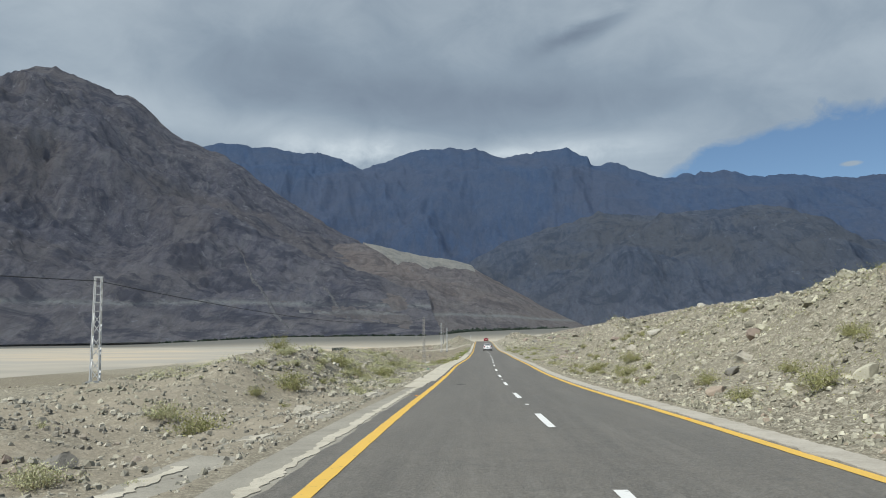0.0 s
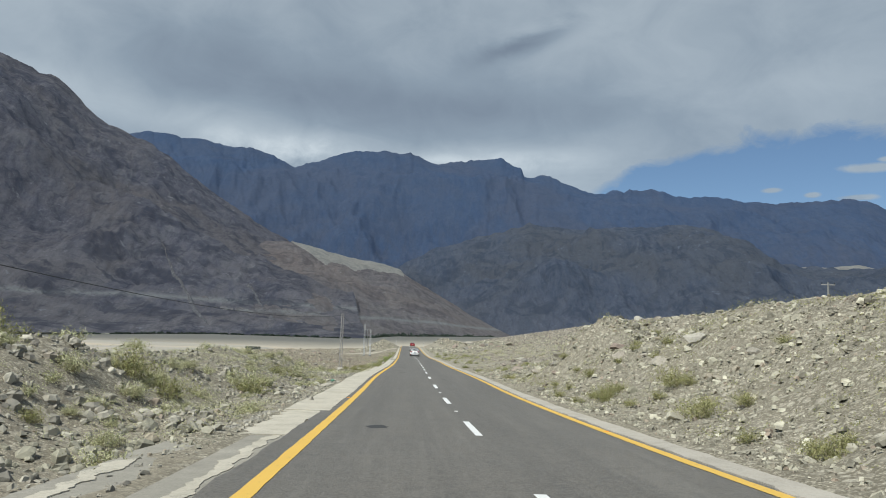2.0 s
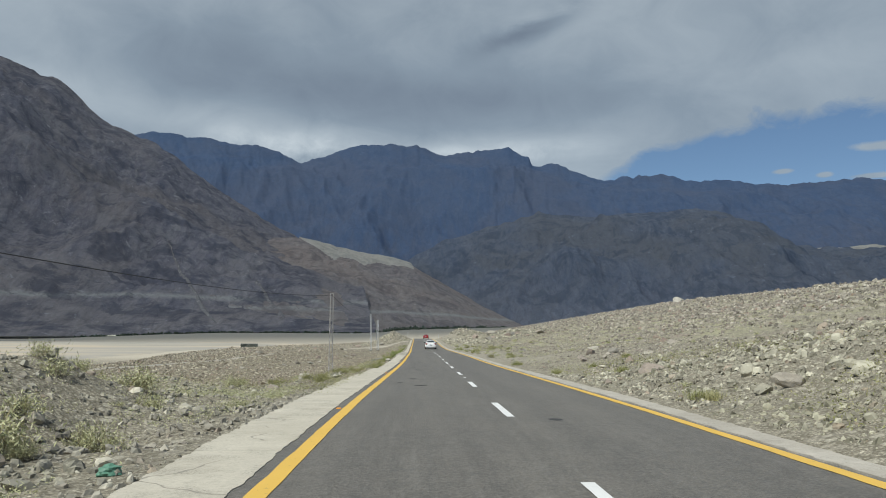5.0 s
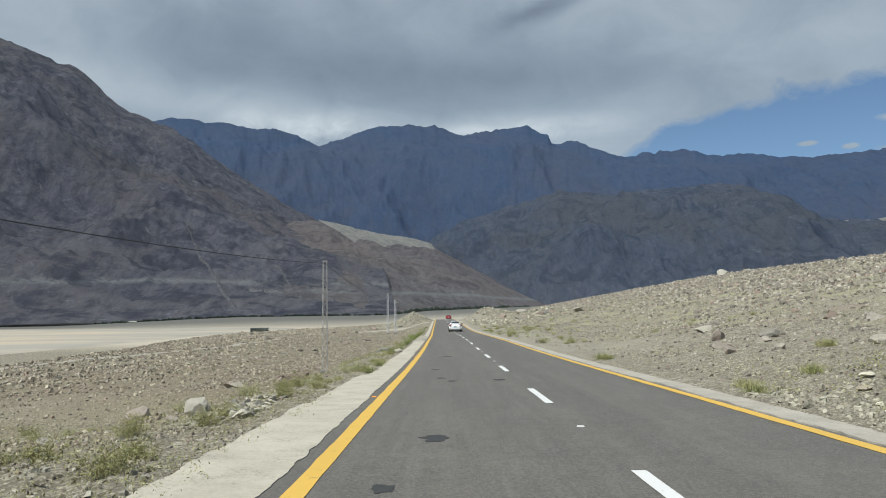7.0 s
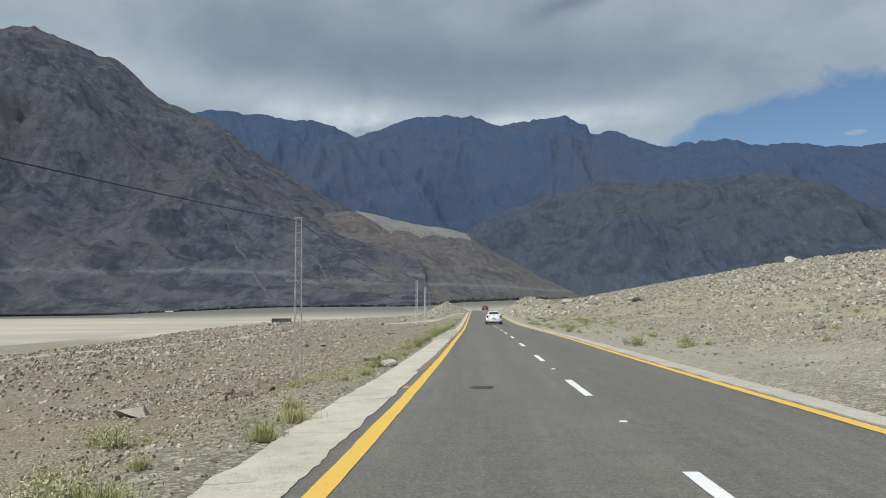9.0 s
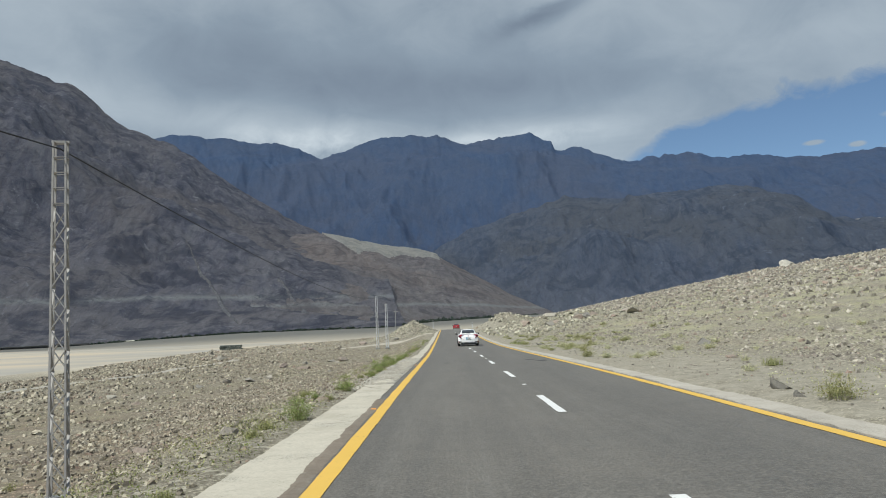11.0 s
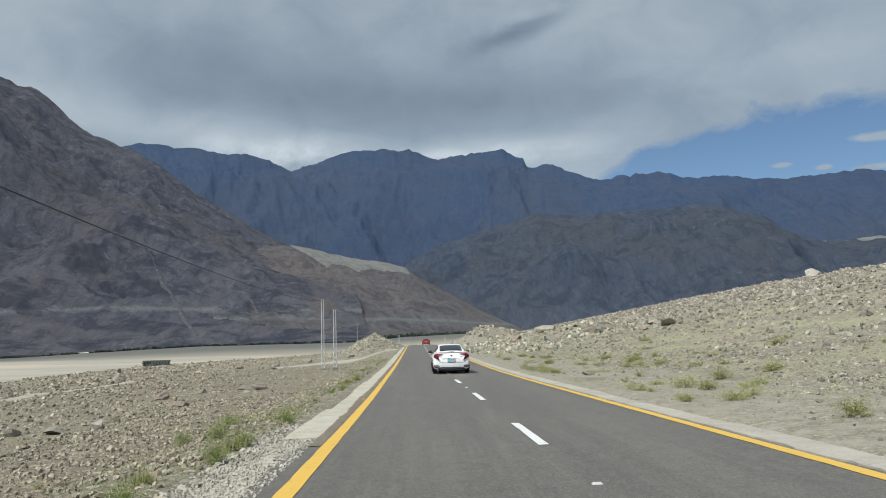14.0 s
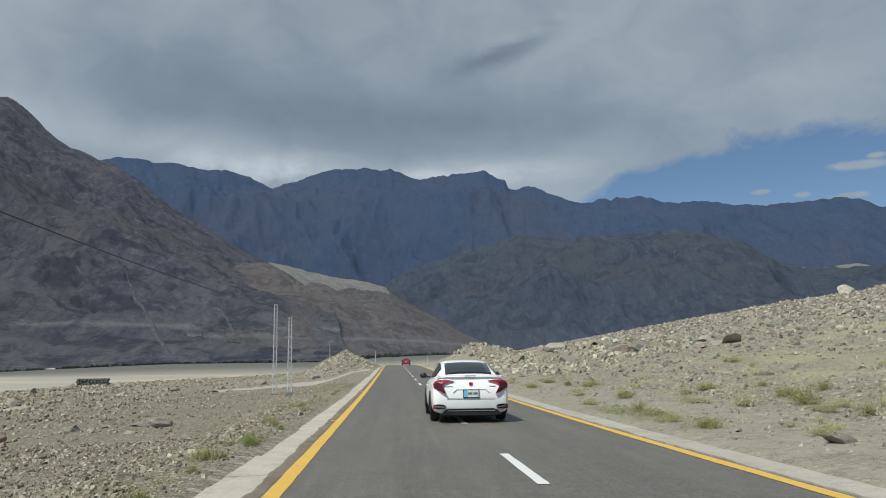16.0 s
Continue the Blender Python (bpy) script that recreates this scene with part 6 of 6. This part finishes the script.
def wheel(parent, x, y, side):
    tyre_r, w = 0.325, 0.21
    hub = new("wheel")
    hub.parent = parent
    hub.matrix_local = pose(x, y, tyre_r, 0, 90 * side, 0)
    prof = [(0.215, w / 2 - 0.01), (0.29, w / 2), (0.318, w / 2 - 0.03), (tyre_r, 0), (0.318, -w / 2 + 0.03), (0.29, -w / 2), (0.215, -w / 2 + 0.01)]
    bm = bmesh.new()
    n = 36
    rings = [[bm.verts.new((r * math.cos(6.2832 * i / n), r * math.sin(6.2832 * i / n), z)) for r, z in prof] for i in range(n)]
    for i in range(n):
        a, b = rings[i], rings[(i + 1) % n]
        for k in range(len(prof) - 1):
            bm.faces.new((a[k], b[k], b[k + 1], a[k + 1]))
    part("tyre", bm, TYRE, hub, "black rubber tyre", True)
    bm = bmesh.new()
    bmesh.ops.create_cone(bm, cap_ends=True, segments=30, radius1=0.215, radius2=0.215, depth=0.08, matrix=Matrix.Translation((0, 0, 0.02)))
    part("barrel", bm, BLACK, hub, "dark wheel barrel")
    bm = bmesh.new()
    for i in range(10):
        t = 6.2832 * i / 10
        a = Vector((0.03 * math.cos(t), 0.03 * math.sin(t), w / 2 - 0.035))
        b = Vector((0.212 * math.cos(t + 0.25), 0.212 * math.sin(t + 0.25), w / 2 - 0.025))
        beam(bm, a, b, 0.03, 0.02)
    bmesh.ops.create_cone(bm, cap_ends=True, segments=16, radius1=0.05, radius2=0.045, depth=0.02, matrix=Matrix.Translation((0, 0, w / 2 - 0.03)))
    part("rim", bm, ALLOY, hub, "silver multi-spoke alloy rim")


def car(name, paint, x, y, label, plate=True):
    """A four-door fastback saloon; its middle stands over (x, y), its nose along the road."""
    base = new(name)
    base.matrix_world = pose(x, y, float(road_z(np.array(y))) - 0.002 * abs(x)) @ Matrix.Diagonal((0.945, 0.97, 0.965, 1))
    secs = []
    for yy, hw, low, waist, top in BODY:
        secs.append([(0, yy, low), (hw * 0.80, yy, low), (hw * 0.94, yy, low + 0.05), (hw * 0.985, yy, low + 0.16), (hw, yy, (low + waist) / 2 + 0.05), (hw * 0.985, yy, waist - 0.04),
                     (hw * 0.93, yy, waist + 0.03), (hw * 0.84, yy, top - 0.03), (hw * 0.6, yy, top - 0.005), (0, yy, top)])
    rounded(part("body", loft(secs), paint, base, "", True), 0.012)
    secs = []
    for yy, sw, sz, rw, rz in CABIN:
        secs.append([(0, yy, sz - 0.06), (sw, yy, sz - 0.05), (sw, yy, sz), ((sw + rw) / 2 + 0.012, yy, (sz + rz - 0.05) / 2), (rw, yy, rz - 0.05), (rw * 0.88, yy, rz - 0.016), (rw * 0.5, yy, rz), (0, yy, rz + 0.004)])
    rounded(part("cabin", loft(secs), paint, base, "", True), 0.01)

    def sheet(name, ya, yb, across, material, note, n=8):
        bm = bmesh.new()
        grid = [[bm.verts.new(p) for p in across(ya + (yb - ya) * i / n)] for i in range(n + 1)]
        for a, b in zip(grid, grid[1:]):
            for k in range(len(a) - 1):
                bm.faces.new((a[k], a[k + 1], b[k + 1], b[k]))
        ob = part(name, bm, material, base, note, True)
        m = ob.modifiers.new("thick", "SOLIDIFY")
        m.thickness, m.offset = 0.012, 0
        return ob

    def over(f):
        def across(yy):
            sw, sz, rw, rz = at_y(CABIN, yy)
            return [(u * rw * f, yy, rz + 0.012 - 0.014 * u * u - 0.02 * max(0, abs(u) - 0.6)) for u in np.linspace(-1, 1, 9)]
        return across

    sheet("rear_window", -1.74, -0.86, over(0.90), GLASS, "dark tinted rear window")
    sheet("windscreen", 0.56, 1.38, over(0.92), GLASS, "dark windscreen")
    for side in (-1, 1):
        def flank(yy, side=side):
            sw, sz, rw, rz = at_y(CABIN, yy)
            return [(side * (sw + (rw - sw) * u + 0.018), yy, sz + 0.015 + (rz - 0.075 - sz) * u) for u in np.linspace(0.02, 0.96, 5)]
        sheet("side_window", -1.15, 0.02, flank, GLASS, "dark tinted side window")
        sheet("side_window", 0.09, 1.02, flank, GLASS, "dark tinted side window")
        for yy in (-1.35, 1.36):
            wheel(base, side * 0.80, yy, side)
            bm = bmesh.new()
            n = 20
            ring = []
            for i in range(n + 1):
                t = math.pi * (-0.12 + 1.24 * i / n)
                ring.append([bm.verts.new((side * (0.90 + 0.004), yy + r * math.cos(t), 0.33 + r * math.sin(t))) for r in (0.28, 0.372)])
            for a, b in zip(ring, ring[1:]):
                bm.faces.new((a[0], a[1], b[1], b[0]))
            ob = part("wheel_arch", bm, BLACK, base, "dark wheel arch")
            m = ob.modifiers.new("thick", "SOLIDIFY")
            m.thickness, m.offset = 0.03, 0
        mirror = part("mirror", rounded_box((side * 0.985, 0.72, 1.03), (0.19, 0.11, 0.13), 0.035), BLACK, base, "black door mirror", True)
        part("mirror_stalk", beam(bmesh.new(), (side * 0.80, 0.74, 0.985), (side * 0.93, 0.73, 1.0), 0.04), BLACK, mirror)
        for yy in (-0.62, 0.42):
            part("door_handle", rounded_box((side * 0.905, yy, 0.80), (0.03, 0.17, 0.03), 0.012), paint, base)
        for yy in (-1.02, -0.05, 0.98):
            part("door_gap", beam(bmesh.new(), (side * 0.901, yy, 0.34), (side * 0.888, yy, 0.87), 0.008), BLACK, base)
        lamp = part("tail_light", tail_plate([(side * u, z) for u, z in ((0.40, 0.945), (0.55, 0.965), (0.72, 0.965), (0.82, 0.935), (0.87, 0.87), (0.86, 0.79), (0.72, 0.715), (0.57, 0.655), (0.60, 0.72), (0.66, 0.82), (0.645, 0.88), (0.55, 0.92))], 0.09, 0.05), LENS_RED, base, "red wraparound tail light")
        part("smoked_lens", tail_plate([(side * u, z) for u, z in ((0.64, 0.925), (0.80, 0.915), (0.855, 0.86), (0.848, 0.80), (0.72, 0.73), (0.60, 0.68), (0.675, 0.80), (0.67, 0.88))], 0.01, 0.058), LENS_DARK, lamp)
        pod = part("bumper_vent", tail_plate([(side * u, z) for u, z in ((0.62, 0.415), (0.74, 0.425), (0.86, 0.415), (0.87, 0.325), (0.74, 0.31), (0.62, 0.325), (0.58, 0.37))], 0.09, 0.045), BLACK, base, "black bumper vent")
        part("reflector", tail_plate([(side * u, z) for u, z in ((0.81, 0.41), (0.86, 0.405), (0.865, 0.335), (0.815, 0.33))], 0.01, 0.055), LENS_RED, pod, "red reflector")
        part("vent_bar", tail_plate([(side * u, z) for u, z in ((0.60, 0.372), (0.80, 0.378), (0.80, 0.362), (0.60, 0.358))], 0.01, 0.055), ALLOY, pod)
        part("badge", tail_plate(box(side * 0.50 - 0.07, side * 0.50 + 0.07, 0.815, 0.827), 0.004, 0.005), ALLOY, base, "small illegible chrome badge")
    part("boot_gap", tail_plate(box(-0.56, 0.56, 0.548, 0.553), 0.004, 0.004), BLACK, base)
    part("bumper_insert", tail_plate([(-0.70, 0.19), (-0.3, 0.18), (0.3, 0.18), (0.70, 0.19), (0.60, 0.30), (0.52, 0.325), (0.2, 0.325), (-0.2, 0.325), (-0.52, 0.325), (-0.60, 0.30)], 0.05, 0.03), BLACK, base, "black lower bumper insert")
    part("bumper_strip", tail_plate(box(-0.54, 0.54, 0.272, 0.286), 0.01, 0.036), ALLOY, base)
    # box added under the floor to block light beneath the car
    part("underbody", rounded_box((0, 0, 0.20), (1.30, 4.0, 0.14), 0.03), BLACK, base, "black underbody")
    part("brake_light", rounded_box((0, -2.19, 1.05), (0.26, 0.03, 0.022), 0.006), LENS_RED, base, "high red brake light")
    bm = bmesh.new()
    pts = [(-0.82, -2.12, 1.015), (-0.70, -2.19, 1.052), (-0.4, -2.215, 1.066), (0, -2.22, 1.07), (0.4, -2.215, 1.066), (0.70, -2.19, 1.052), (0.82, -2.12, 1.015)]
    for a, b in zip(pts, pts[1:]):
        beam(bm, a, b, 0.13, 0.022)
    part("spoiler", bm, paint, base, "lip spoiler on the boot")
    part("emblem", tail_plate([(-0.048, 0.90), (-0.036, 0.845), (0, 0.835), (0.036, 0.845), (0.048, 0.90), (0, 0.908)], 0.01, 0.014), EMBLEM, base, "plain red emblem plate")
    part("boot_crease", tail_plate([(-0.42, 0.70), (-0.34, 0.765), (0.34, 0.765), (0.42, 0.70), (0.40, 0.70), (0.33, 0.752), (-0.33, 0.752), (-0.40, 0.70)], 0.004, 0.008), paint, base)
    if plate:
        holder = part("number_plate", tail_plate(box(-0.185, 0.185, 0.565, 0.745), 0.01, 0.016), BLACK, base, "number plate in a black frame")
        part("plate_face", tail_plate(box(-0.172, 0.172, 0.58, 0.732), 0.004, 0.021), PLATE_WHITE, holder, "white plate face")
        part("plate_band", tail_plate(box(-0.172, -0.085, 0.58, 0.732), 0.004, 0.024), PLATE_BLUE, holder, "blue band")
        part("plate_bar", tail_plate(box(-0.07, 0.025, 0.635, 0.685), 0.003, 0.024), PLATE_INK, holder, "dark bar")
        part("plate_bar", tail_plate(box(0.05, 0.15, 0.635, 0.685), 0.003, 0.024), PLATE_INK, holder, "dark bar")
    return tagged(base, label, "car")


car("white_sedan", PAINT_WHITE, 0.06, 168.8, "white four-door saloon with dark tinted windows on the asphalt")
car("red_car", PAINT_RED, 0.75, 312.0, "small red car on the asphalt far ahead")


# ---- single things by the road ----
STONE_WALL = plain("dark_stone_wall", (0.13, 0.14, 0.12), 0.95, grain=0.5)
PLASTIC_GREEN = plain("green_plastic", (0.10, 0.22, 0.15), 0.5, grain=0.3)


def stone_block(x, y, wide, tall):
    """A low block of dry-laid stones."""
    rnd = random.Random(5)
    base = new("stone_block")
    base.matrix_world = pose(x, y, float(land(x, y)) - 0.15, 0, 0, 8)
    rows, cols = 4, 9
    for r in range(rows):
        for c in range(cols):
            w, h = wide / cols, (tall + 0.15) / rows
            bm = rounded_box(((c - cols / 2 + 0.5 + 0.25 * (r % 2)) * w, rnd.uniform(-0.05, 0.05), (r + 0.5) * h), (w * rnd.uniform(0.85, 0.97), 1.8 + rnd.uniform(-0.2, 0.2), h * 0.94), min(w, h) * 0.16)
            part("stone", bm, STONE_WALL, base)
    return tagged(base, "low block of dry-laid dark stones on the field", "stone block")


stone_block(-52.3, 289.7, 5.0, 1.3)


def crumpled(name, x, y, r, material, label, category, seed):
    bm = bmesh.new()
    bmesh.ops.create_icosphere(bm, subdivisions=3, radius=r)
    for v in bm.verts:
        v.co *= 1 + 0.5 * noise.noise(v.co * 9 / r * 0.25 + Vector((seed, 0, 0)))
        v.co.z *= 0.55
    ob = part(name, bm, material)
    ob.location = (x, y, float(land(x, y)) + 0.3 * r)
    return tagged(ob, label, category, "litter at the road edge")


slab_bm = rounded_box((0, 0, 0), (0.38, 0.28, 0.2), 0.03)
for v in slab_bm.verts:
    v.co *= 1 + 0.12 * noise.noise(v.co * 5.0)
slab = part("concrete_block", slab_bm, KERB_CONCRETE)
slab.matrix_world = pose(-3.95, 102.2, float(land(-3.95, 102.2)) + 0.03, 16, -12, 38)
tagged(slab, "broken concrete block leaning at the shoulder edge", "concrete block")
crumpled("plastic_bag", -4.75, 53.0, 0.11, PLASTIC_GREEN, "crumpled green plastic bag lying on stones", "litter", 2)
crumpled("plastic_bag", -5.3, 45.8, 0.10, PLASTIC_GREEN, "small crumpled green plastic bag on stones", "litter", 7)


def marker_post(x, y, tall):
    ob = new("marker_post")
    ob.matrix_world = pose(x, y, float(land(x, y)) - 0.1)
    part("post", rounded_box((0, 0, tall / 2), (0.14, 0.14, tall), 0.02), STUD_WHITE, ob)
    part("band", rounded_box((0, 0, tall - 0.25), (0.15, 0.15, 0.14), 0.01), BLACK, ob, "black band")
    return tagged(ob, "white roadside marker post with a black band", "marker post", "marker posts at the road edge")


marker_post(-4.9, 292.0, 2.6)
marker_post(4.6, 300.0, 1.6)


# ---- pale scree chutes on the mountain sides ----


def make_scree():
    k = Mat("pale_scree", 1.0, 0, 0.05)
    k.colour(k.ramp(k.noise(0.09, 8, 0.8), (0.40, (0.20, 0.186, 0.19)), (0.52, (0.27, 0.25, 0.238)), (0.64, (0.40, 0.375, 0.345))))
    return k.m


SCREE = make_scree()


def chute(side, path, wide, seed):
    """A ragged pale strip that lies on a mountain side."""
    path = np.asarray(path, float)
    t = np.linspace(0, 1, 60)
    seg = np.linspace(0, 1, len(path))
    x, y = np.interp(t, seg, path[:, 0]), np.interp(t, seg, path[:, 1])
    x = x + wide * 1.2 * fbm(t * 9, t * 0, 4, seed)
    flat = side.reshape(-1, 3)
    w = wide * (0.25 + 0.9 * t) * (0.8 + 0.7 * fbm(t * 22, t * 0 + 4, 3, seed + 3)) * np.clip((1 - t) * 6, 0.05, 1)
    rows = []
    for a, b, h in zip(x, y, w):
        row = []
        for u in (-1, -0.3, 0.3, 1):
            q = (flat[:, 0] - a - u * h) ** 2 + (flat[:, 1] - b) ** 2
            near = np.argpartition(q, 4)[:4]
            row.append((a + u * h, b, float((flat[near, 2] / (q[near] + 1)).sum() / (1 / (q[near] + 1)).sum()) + (3.0 if abs(u) < 0.5 else -1.5)))
        rows.append(row)
    v = np.asarray(rows).reshape(-1, 3)
    return tagged(raw("backdrop_scree_chute", v, grid_faces(60, 4), SCREE, True), "pale scree chute on the mountain side", "scree", kind="structure")


chute(LEFT_SIDE, ((-530, 1745), (-499, 1689), (-475, 1646), (-439, 1579), (-405, 1518), (-353, 1399), (-318, 1322)), 5.5, 1)
chute(LEFT_SIDE, ((-318, 1650), (-306, 1620), (-280, 1569), (-246, 1464), (-222, 1395)), 7.5, 2)
